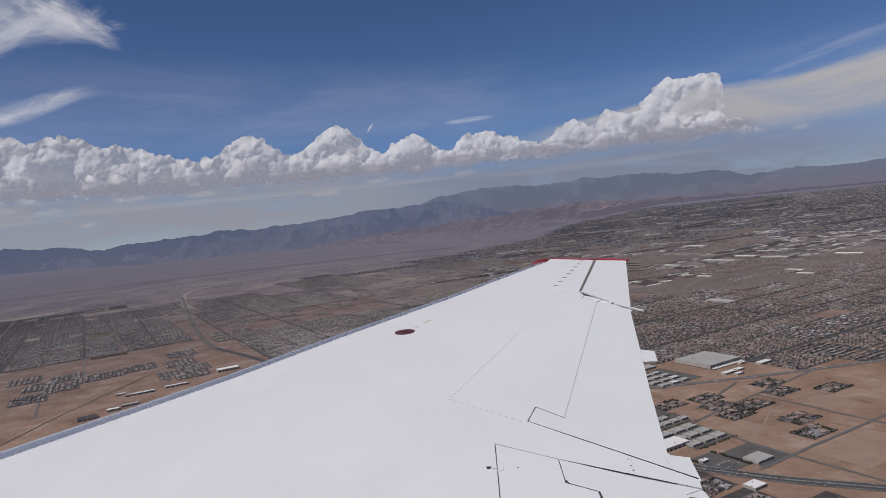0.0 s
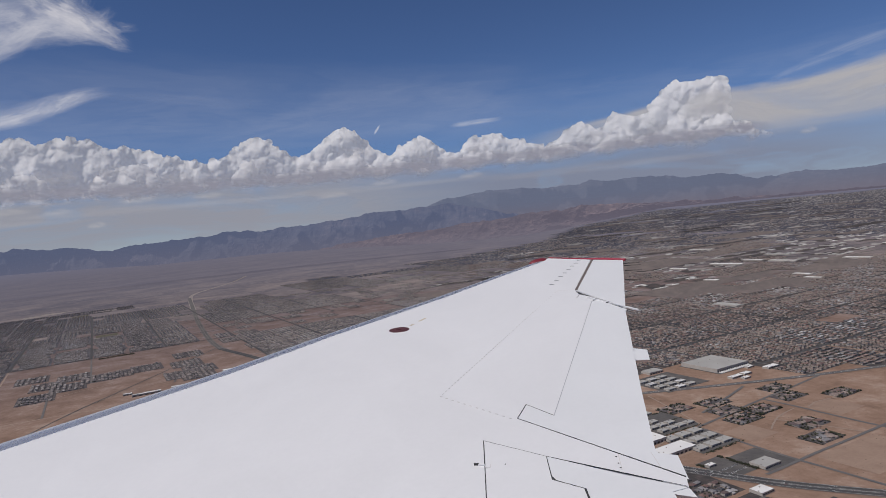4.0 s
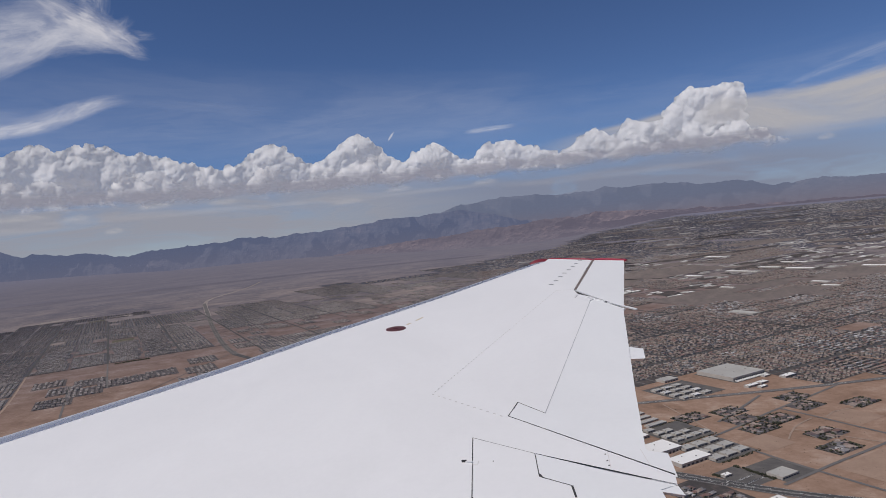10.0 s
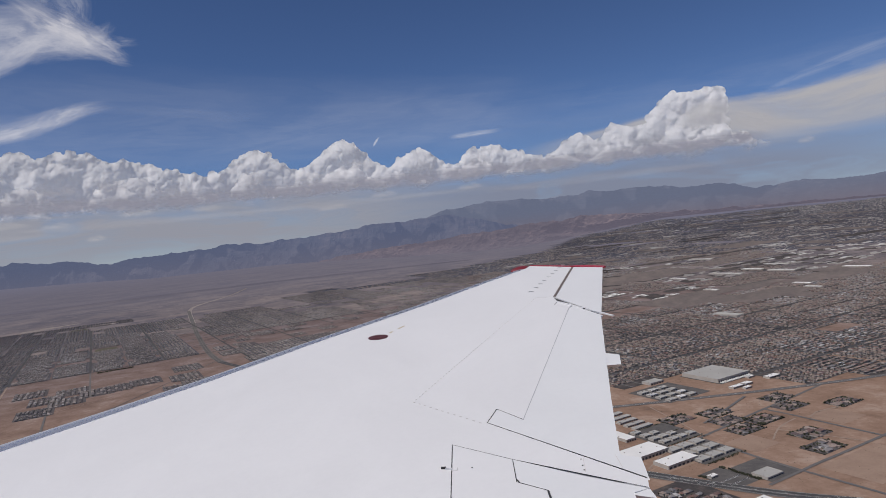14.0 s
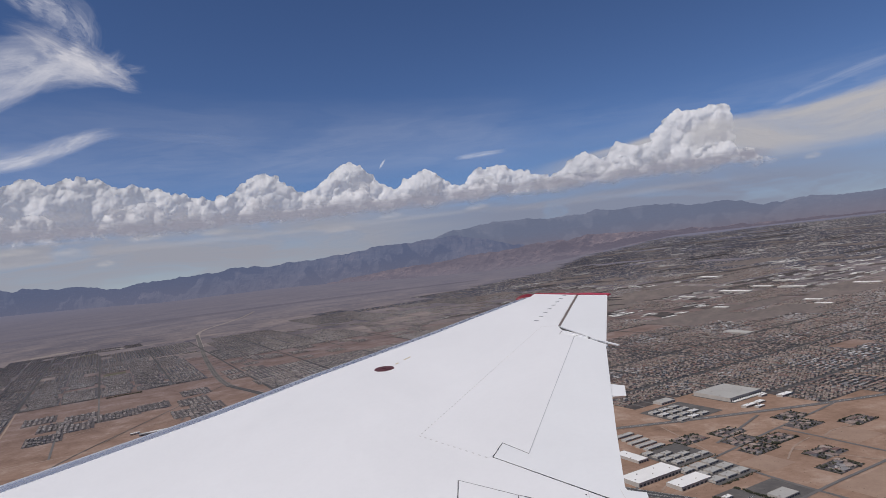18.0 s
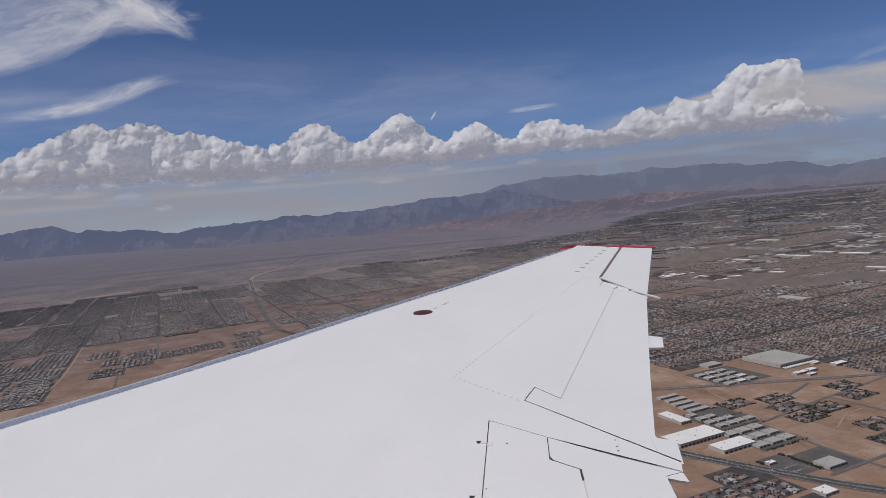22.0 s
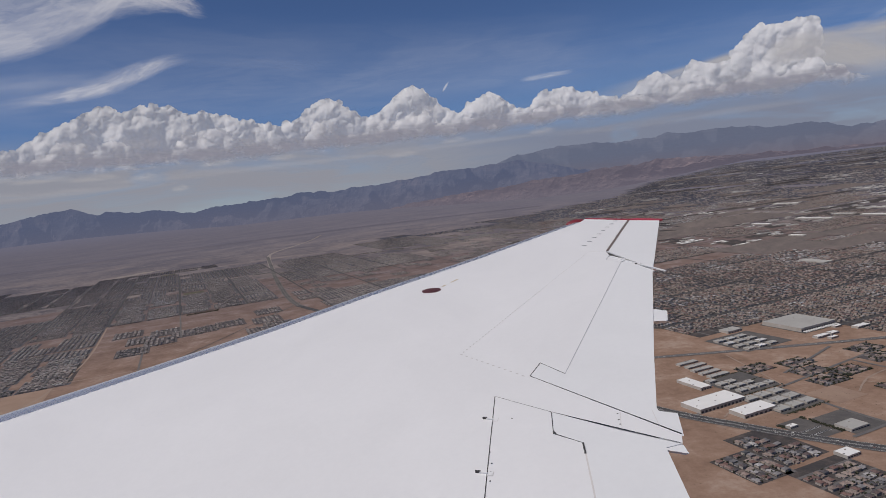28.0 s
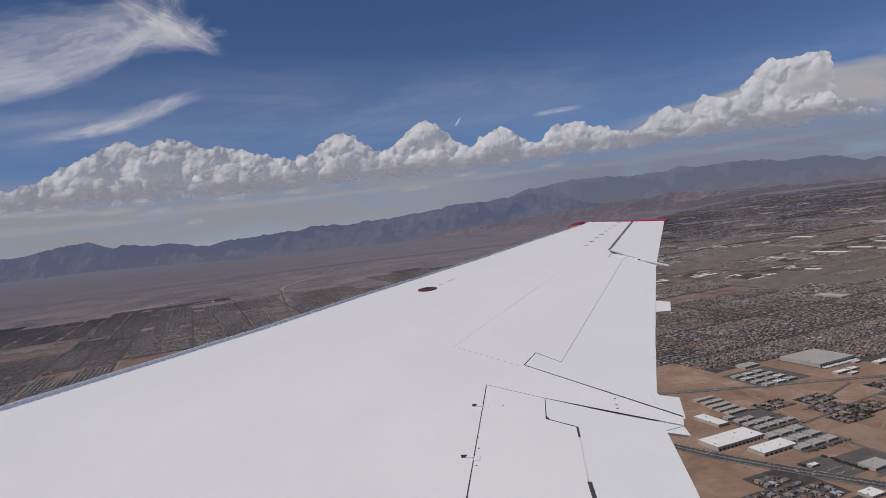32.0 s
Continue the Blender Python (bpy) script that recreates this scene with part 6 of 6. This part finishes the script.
def wing_paint(name, color, rough):
    m = material(name, color, rough)
    nt = m.node_tree
    b = nt.nodes["Principled BSDF"]
    p = position(nt)
    n1, n2 = noise_node(nt, p, 1.1, 5, 0.6, 0.5), noise_node(nt, p, 30, 4, 0.6)
    f = maths(nt, "ADD", maths(nt, "MULTIPLY", n1.outputs[0], 0.7), maths(nt, "MULTIPLY", n2.outputs[0], 0.3))
    dirt = remap(nt, f, 0.35, 0.7, 0.93, 1.0)
    nt.links.new(mixed(nt, 1.0, color, dirt, "MULTIPLY"), b.inputs["Base Color"])
    nt.links.new(remap(nt, n2.outputs[0], 0.3, 0.7, rough - 0.06, rough + 0.08), b.inputs["Roughness"])
    bu = nt.nodes.new("ShaderNodeBump")
    bu.inputs["Strength"].default_value, bu.inputs["Distance"].default_value = 0.06, 0.01
    nt.links.new(n1.outputs[0], bu.inputs["Height"])
    nt.links.new(bu.outputs[0], b.inputs["Normal"])
    return m


M_PAINT = wing_paint("white_wing_paint", (0.777, 0.772, 0.772), 0.42)
# darker, bluer copy of the white: weaker light outboard put into the colour
M_PAINT2 = wing_paint("white_paint_dimmed", (0.758, 0.762, 0.765), 0.45)
M_METAL = wing_paint("bare_leading_edge_metal", (0.70, 0.70, 0.715), 0.27)
M_METAL.node_tree.nodes["Principled BSDF"].inputs["Metallic"].default_value = 0.7
# duller metal whose tone stands in for the lip's bright horizon reflection
M_LIP = wing_paint("pale_lip_metal", (0.62, 0.63, 0.66), 0.45)
M_LIP.node_tree.nodes["Principled BSDF"].inputs["Metallic"].default_value = 0.45
M_RED = wing_paint("red_tip_paint", (0.47, 0.045, 0.075), 0.4)
M_LAMP = wing_paint("dark_red_lens", (0.20, 0.018, 0.03), 0.55)
M_GAP = material("dark_gap_primer", (0.045, 0.043, 0.045), 0.8)
M_SEAL = material("brown_gap_seal", (0.16, 0.13, 0.12), 0.8)
M_CAP = material("dark_red_fuel_cap", (0.10, 0.034, 0.038), 0.5)
M_STEEL = material("grey_fitting_metal", (0.45, 0.45, 0.46), 0.4, 0.6)
M_TEXT = material("faded_gold_stencil", (0.55, 0.47, 0.33), 0.7)
M_SEAM = material("dull_seam", (0.42, 0.42, 0.44), 0.6)
M_STAIN = material("faint_brown_stain", (0.62, 0.59, 0.57), 0.7)
M_RIVET = material("dull_fastener", (0.55, 0.53, 0.52), 0.6)

wing = new("aircraft_wing")
tagged(wing, "white aircraft wing with bare metal leading edge and red tip", "wing")


def shrink(poly, gap):
    """Moves the sides of a polygon inwards by gap."""
    n = len(poly)
    area = sum(poly[i][0] * poly[(i + 1) % n][1] - poly[(i + 1) % n][0] * poly[i][1] for i in range(n))
    sg = 1 if area > 0 else -1
    out = []
    for i in range(n):
        a, b, c = Vector(poly[i - 1]), Vector(poly[i]), Vector(poly[(i + 1) % n])
        d1, d2 = (b - a).normalized(), (c - b).normalized()
        n1, n2 = Vector((-d1.y, d1.x)) * sg, Vector((-d2.y, d2.x)) * sg
        k = (n1 + n2)
        k = k / max(0.35, k.dot(n1))
        out.append(tuple(b + k * gap))
    return out


def plate(name, poly, mat, gap=0.0015, top=0.0, thick=0.012, label="", parent=None, bevel=0.0015):
    bm = bmesh.new()
    pts = shrink(poly, gap) if gap else poly
    up = [bm.verts.new(on_wing(x, y, top)) for x, y in pts]
    lo = [bm.verts.new(on_wing(x, y, top - thick)) for x, y in pts]
    n = len(pts)
    bm.faces.new(up)
    bm.faces.new(lo[::-1])
    for i in range(n):
        bm.faces.new((up[i], lo[i], lo[(i + 1) % n], up[(i + 1) % n]))
    return part(name, bm, mat, parent or wing, label)


LE = [(-4.1, 2.6), (-3.35, 3.32), (-2.66, 4.0), (-2.15, 4.5), (-1.55, 5.1), (-0.82, 5.95), (0.28, 7.13), (1.04, 8.02), (1.80, 8.88)]
NOSE = 0.225                     # width of the bare metal strip, seen from above


def le_in(k, w):
    """A point behind the leading edge by w."""
    a, b = Vector(LE[max(k - 1, 0)]), Vector(LE[min(k + 1, len(LE) - 1)])
    d = (b - a).normalized()
    return (LE[k][0] + d.y * w, LE[k][1] - d.x * w)


INNER = [le_in(k, NOSE * (1.2 - 0.07 * k)) for k in range(len(LE))]
TIP_TE = (2.74, 8.22)
SLOT0 = (1.72, 6.66)
# skin: leading part of the upper surface
SKIN = INNER + [(2.02, 9.0), (2.485, 8.52), SLOT0, (1.70, 6.43), (1.62, 6.27), (1.71, 6.06), (0.66, 3.43), (0.55, 3.64), (0.46, 3.45), (0.99, 2.60), (0.965, 2.52), (0.50, 2.96), (0.24, 3.22), (0.12, 2.28), (-0.05, 0.9), (-0.35, 0.55), (-1.5, 0.9)]
plate("upper_skin", SKIN, M_PAINT, label="glossy white painted upper skin")
plate("outboard_panel", [SLOT0, (2.485, 8.52), TIP_TE, (1.84, 5.67)], M_PAINT2, 0.006)
plate("aileron", [(1.71, 6.06), (1.78, 6.12), (1.83, 5.60), (1.80, 5.56), (1.19, 3.61), (0.97, 2.88), (0.985, 2.62), (0.46, 3.45), (0.55, 3.64), (0.66, 3.43)], M_PAINT2, 0.0015, label="white aileron with dark hinge gaps")
plate("hinge_fairing_plate", [(1.70, 6.43), (1.62, 6.27), (1.71, 6.06), (1.80, 6.2)], M_PAINT, 0.001)
FLAP = [(0.50, 2.96), (0.77, 2.70), (0.96, 2.52), (0.89, 2.50), (0.84, 2.05), (0.72, 1.1), (0.45, 0.75), (0.50, 1.6), (0.53, 2.16), (0.57, 2.5), (0.58, 2.62), (0.47, 2.73)]
plate("flap", FLAP, M_PAINT2, 0.0015, label="white trailing edge flap")
SPOILER = [(0.24, 3.22), (0.50, 2.96), (0.47, 2.73), (0.58, 2.62), (0.57, 2.5), (0.53, 2.16), (0.50, 1.6), (0.45, 0.75), (-0.05, 0.9), (0.12, 2.28)]
plate("spoiler", SPOILER, M_PAINT, 0.0015, label="white spoiler panel with dark hinge line")

# leading edge: a rolled bare metal strip, bay by bay, with a lip toned as a pale reflection
NOSE_SHAPE = ((-0.02, -0.0012), (0.3, -0.002), (0.52, -0.005), (0.56, -0.0065), (0.8, -0.016), (0.93, -0.04), (1.0, -0.075), (0.97, -0.12), (0.85, -0.16))


def leading_edge_bay(k, first, last, name, mat, label):
    bm = bmesh.new()
    rings = []
    for kk in (k, k + 1):
        a, b = Vector(INNER[kk]), Vector(LE[kk])
        rings.append([bm.verts.new(on_wing(*(a + (b - a) * w), h)) for w, h in NOSE_SHAPE[first:last + 1]])
    for q in range(last - first):
        bm.faces.new((rings[0][q], rings[1][q], rings[1][q + 1], rings[0][q + 1])).smooth = True
    return part(name, bm, mat, wing, label if k == 0 else "")


for k in range(len(LE) - 1):
    leading_edge_bay(k, 0, 3, "leading_edge_bay", M_METAL, "polished bare metal leading edge")
    leading_edge_bay(k, 3, 8, "leading_edge_lip", M_LIP, "metal lip of the leading edge, toned like a pale reflection")

# under body
bm = bmesh.new()
BODY = INNER + [(2.05, 9.0), TIP_TE, (1.80, 5.58), (1.19, 3.61), (0.97, 2.88), (0.97, 2.62), (0.955, 2.54), (0.88, 2.48), (0.83, 2.05), (0.70, 1.1), (0.4, 0.6), (-0.35, 0.4), (-1.5, 0.75)]
up = [bm.verts.new(on_wing(x, y, -0.013)) for x, y in shrink(BODY, 0.012)]
lo = [bm.verts.new(on_wing(x, y, -0.02 - 0.16 * (1 if i < len(INNER) else 0.1))) for i, (x, y) in enumerate(shrink(BODY, 0.03))]
n = len(up)
bm.faces.new(up), bm.faces.new(lo[::-1])
for i in range(n):
    bm.faces.new((up[i], lo[i], lo[(i + 1) % n], up[(i + 1) % n]))
part("wing_box", bm, M_GAP, wing, "dark primer inside the panel gaps")


def wing_bar(name, p0, p1, w, h, mat, label="", z=0.0, parent=None):
    """A small bar on the surface from p0 to p1."""
    bm = bmesh.new()
    a, b = Vector(p0), Vector(p1)
    d = (b - a).normalized()
    nn = Vector((-d.y, d.x)) * w / 2
    q = [a + nn, b + nn, b - nn, a - nn]
    up = [bm.verts.new(on_wing(x.x, x.y, z + h)) for x in q]
    lo = [bm.verts.new(on_wing(x.x, x.y, z - 0.004)) for x in q]
    bm.faces.new(up), bm.faces.new(lo[::-1])
    for i in range(4):
        bm.faces.new((up[i], lo[i], lo[(i + 1) % 4], up[(i + 1) % 4]))
    return part(name, bm, mat, parent or wing, label)


wing_bar("gap_seal", (1.735, 6.66), (2.49, 8.48), 0.026, 0.003, M_SEAL, "brown seal along the tip panel gap")
for k in range(9):
    f = k / 8
    c = Vector((1.583 + 0.852 * f, 7.075 + 1.682 * f))
    wing_bar("vortex_tab", c + Vector((-0.019, 0.015)), c + Vector((0.019, -0.015)), 0.02, 0.005, M_STEEL, "small dark grey tab" if k == 0 else "")
for p0, p1, w in (((0.462, 3.45), (0.99, 2.61), 0.0045), ((0.505, 2.955), (0.962, 2.527), 0.0022), ((0.24, 3.21), (0.12, 2.28), 0.0042), ((0.12, 2.28), (-0.05, 0.95), 0.005),
                  ((0.462, 3.45), (0.55, 3.635), 0.005), ((0.55, 3.637), (0.66, 3.43), 0.004), ((1.625, 6.265), (1.69, 6.40), 0.004), ((1.735, 6.36), (1.868, 5.70), 0.003),
                  ((0.24, 3.218), (0.50, 2.958), 0.002), ((0.50, 2.955), (0.472, 2.735), 0.0025), ((0.472, 2.732), (0.58, 2.622), 0.0025)):
    wing_bar("panel_gap", p0, p1, w, 0.0008, M_GAP, "dark gap between panels")
wing_bar("panel_gap", (0.574, 2.53), (0.534, 2.19), 0.007, 0.0008, M_STAIN, "faint grey joint of the flap edge")
wing_bar("panel_gap", (0.66, 3.43), (1.70, 6.03), 0.0042, 0.0008, M_SEAM, "thin grey hinge line")
# red tip with its lamp fairing
plate("tip_cap", [(2.03, 9.02), (2.045, 9.035), (2.517, 8.59), (2.60, 8.56), (2.80, 8.28), (2.745, 8.215), (2.50, 8.53)], M_RED, 0.002, 0.006, 0.022, "red painted wing tip edge")
bm = bmesh.new()
bmesh.ops.create_uvsphere(bm, u_segments=20, v_segments=12, radius=1)
ax = Vector((LE[-1][0] - LE[-2][0], LE[-1][1] - LE[-2][1], 0)).normalized()
for v in bm.verts:
    wx, wy = 0.10 * v.co.x, 0.21 * v.co.y
    v.co = on_wing(1.87 + ax.y * wx + ax.x * wy, 8.93 - ax.x * wx + ax.y * wy, -0.03 + 0.045 * v.co.z)
for f in bm.faces:
    f.smooth = True
part("lamp_fairing", bm, M_LAMP, wing, "dark red rounded lamp fairing")


def disc(name, c, r, h, mat, label="", parent=None, z=0.0, seg=40):
    bm = bmesh.new()
    up = [bm.verts.new(on_wing(c[0] + r * math.cos(6.2832 * i / seg), c[1] + r * math.sin(6.2832 * i / seg), z + h)) for i in range(seg)]
    lo = [bm.verts.new(on_wing(c[0] + r * 1.04 * math.cos(6.2832 * i / seg), c[1] + r * 1.04 * math.sin(6.2832 * i / seg), z - 0.004)) for i in range(seg)]
    bm.faces.new(up), bm.faces.new(lo[::-1])
    for i in range(seg):
        bm.faces.new((up[i], lo[i], lo[(i + 1) % seg], up[(i + 1) % seg]))
    return part(name, bm, mat, parent or wing, label)


cap = disc("fuel_cap", (-0.132, 5.743), 0.088, 0.003, M_CAP, "dark red round fuel filler cap")
disc("cap_ring", (-0.132, 5.743), 0.052, 0.005, M_CAP, "", cap)
wing_bar("cap_handle", (-0.155, 5.755), (-0.115, 5.73), 0.010, 0.009, M_CAP, "", 0, cap)
for p0, p1 in (((-0.03, 5.86), (0.0, 5.905)), ((0.055, 5.99), (0.12, 6.09))):
    wing_bar("stencil_mark", p0, p1, 0.022, 0.001, M_TEXT, "faded gold stencil marks, too small to read")
# rows of fasteners along the access panel
def fasteners(p0, p1, count, size=0.013, mat=M_STEEL):
    a, b = Vector(p0), Vector(p1)
    d = (b - a).normalized() * size
    for k in range(count):
        c = a.lerp(b, k / (count - 1))
        wing_bar("fastener", c - d, c + d, size * 0.8, 0.002, mat)


fasteners((0.10, 3.97), (0.80, 5.30), 30, 0.0075, M_RIVET)
fasteners((0.85, 5.4), (1.54, 6.70), 18, 0.008, M_STAIN)
fasteners((0.085, 3.925), (0.425, 3.46), 12, 0.0085, M_RIVET)
wing_bar("panel_joint", (1.55, 6.72), (1.70, 6.68), 0.004, 0.0008, M_STAIN)
for c in ((0.80, 2.865), (0.79, 2.80), (0.785, 2.755), (0.166, 2.52), (0.157, 2.45), (0.149, 2.38), (0.166, 2.62), (0.30, 2.93)):
    disc("screw", c, 0.0038, 0.0015, M_GAP, seg=10)
for (x, y) in ((0.19, 2.945), (0.125, 2.445)):
    br = wing_bar("spoiler_hinge", (x - 0.014, y + 0.006), (x + 0.016, y - 0.006), 0.009, 0.007, M_PAINT2, "white hinge bracket with black arm")
    wing_bar("hinge_arm", (x - 0.032, y + 0.014), (x - 0.010, y + 0.009), 0.006, 0.011, M_GAP, "", 0, br)
    wing_bar("hinge_pad", (x + 0.016, y - 0.006), (x + 0.042, y - 0.012), 0.034, 0.0012, M_STAIN, "", 0, br)
    wing_bar("pad_face", (x + 0.018, y - 0.0065), (x + 0.040, y - 0.0115), 0.031, 0.0018, M_PAINT, "", 0, br)
for p0, p1, w in (((0.474, 2.752), (0.481, 2.722), 0.006), ((0.582, 2.615), (0.572, 2.52), 0.008), ((0.535, 2.17), (0.522, 1.95), 0.014)):
    wing_bar("rubber_seal", p0, p1, w, 0.003, M_GAP, "black rubber seal at the flap edge")


def fairing(name, pts, depth, label):
    """A blunt fairing standing out behind the trailing edge."""
    bm = bmesh.new()
    up = [bm.verts.new(on_wing(x, y, -0.004)) for x, y in pts]
    c = Vector((sum(p[0] for p in pts) / len(pts), sum(p[1] for p in pts) / len(pts)))
    lo = [bm.verts.new(on_wing(c.x + (x - c.x) * 0.75, c.y + (y - c.y) * 0.75, -depth)) for x, y in pts]
    bm.faces.new(up), bm.faces.new(lo[::-1])
    n = len(pts)
    for i in range(n):
        bm.faces.new((up[i], lo[i], lo[(i + 1) % n], up[(i + 1) % n]))
    return part(name, bm, M_PAINT2, wing, label)


wing_bar("hinge_cover", (1.705, 6.33), (1.905, 5.53), 0.02, 0.007, M_PAINT2, "white slender hinge cover")
disc("drain_hole", (1.80, 5.93), 0.011, 0.0085, M_GAP, seg=12)
wing_bar("panel_joint", (0.815, 2.885), (0.785, 2.735), 0.002, 0.0006, M_STAIN)
wing_bar("panel_joint", (0.945, 2.87), (0.93, 2.70), 0.002, 0.0006, M_STAIN)
fairing("track_fairing", [(1.36, 4.20), (1.44, 4.50), (1.535, 4.40), (1.465, 4.18)], 0.032, "white flap track fairing")
fairing("track_fairing", [(0.94, 2.88), (1.045, 2.81), (0.995, 2.59), (0.94, 2.62)], 0.022, "white flap track fairing")
fairing("track_fairing", [(0.86, 2.58), (0.965, 2.515), (0.962, 2.44), (0.87, 2.50)], 0.02, "white flap track fairing")
for x, y in ((2.70, 8.02), (2.655, 7.86), (2.54, 7.52), (2.34, 6.97)):
    bm = bmesh.new()
    d = Vector((0.78, -0.55, 0.0)).normalized()
    bmesh.ops.create_cone(bm, segments=6, radius1=0.005, radius2=0.002, depth=0.16, cap_ends=True,
                          matrix=Matrix.Translation(on_wing(x + 0.06, y - 0.02, -0.01)) @ d.to_track_quat("Z", "Y").to_matrix().to_4x4())
    part("static_wick", bm, M_GAP, wing, "thin black static discharge wick")
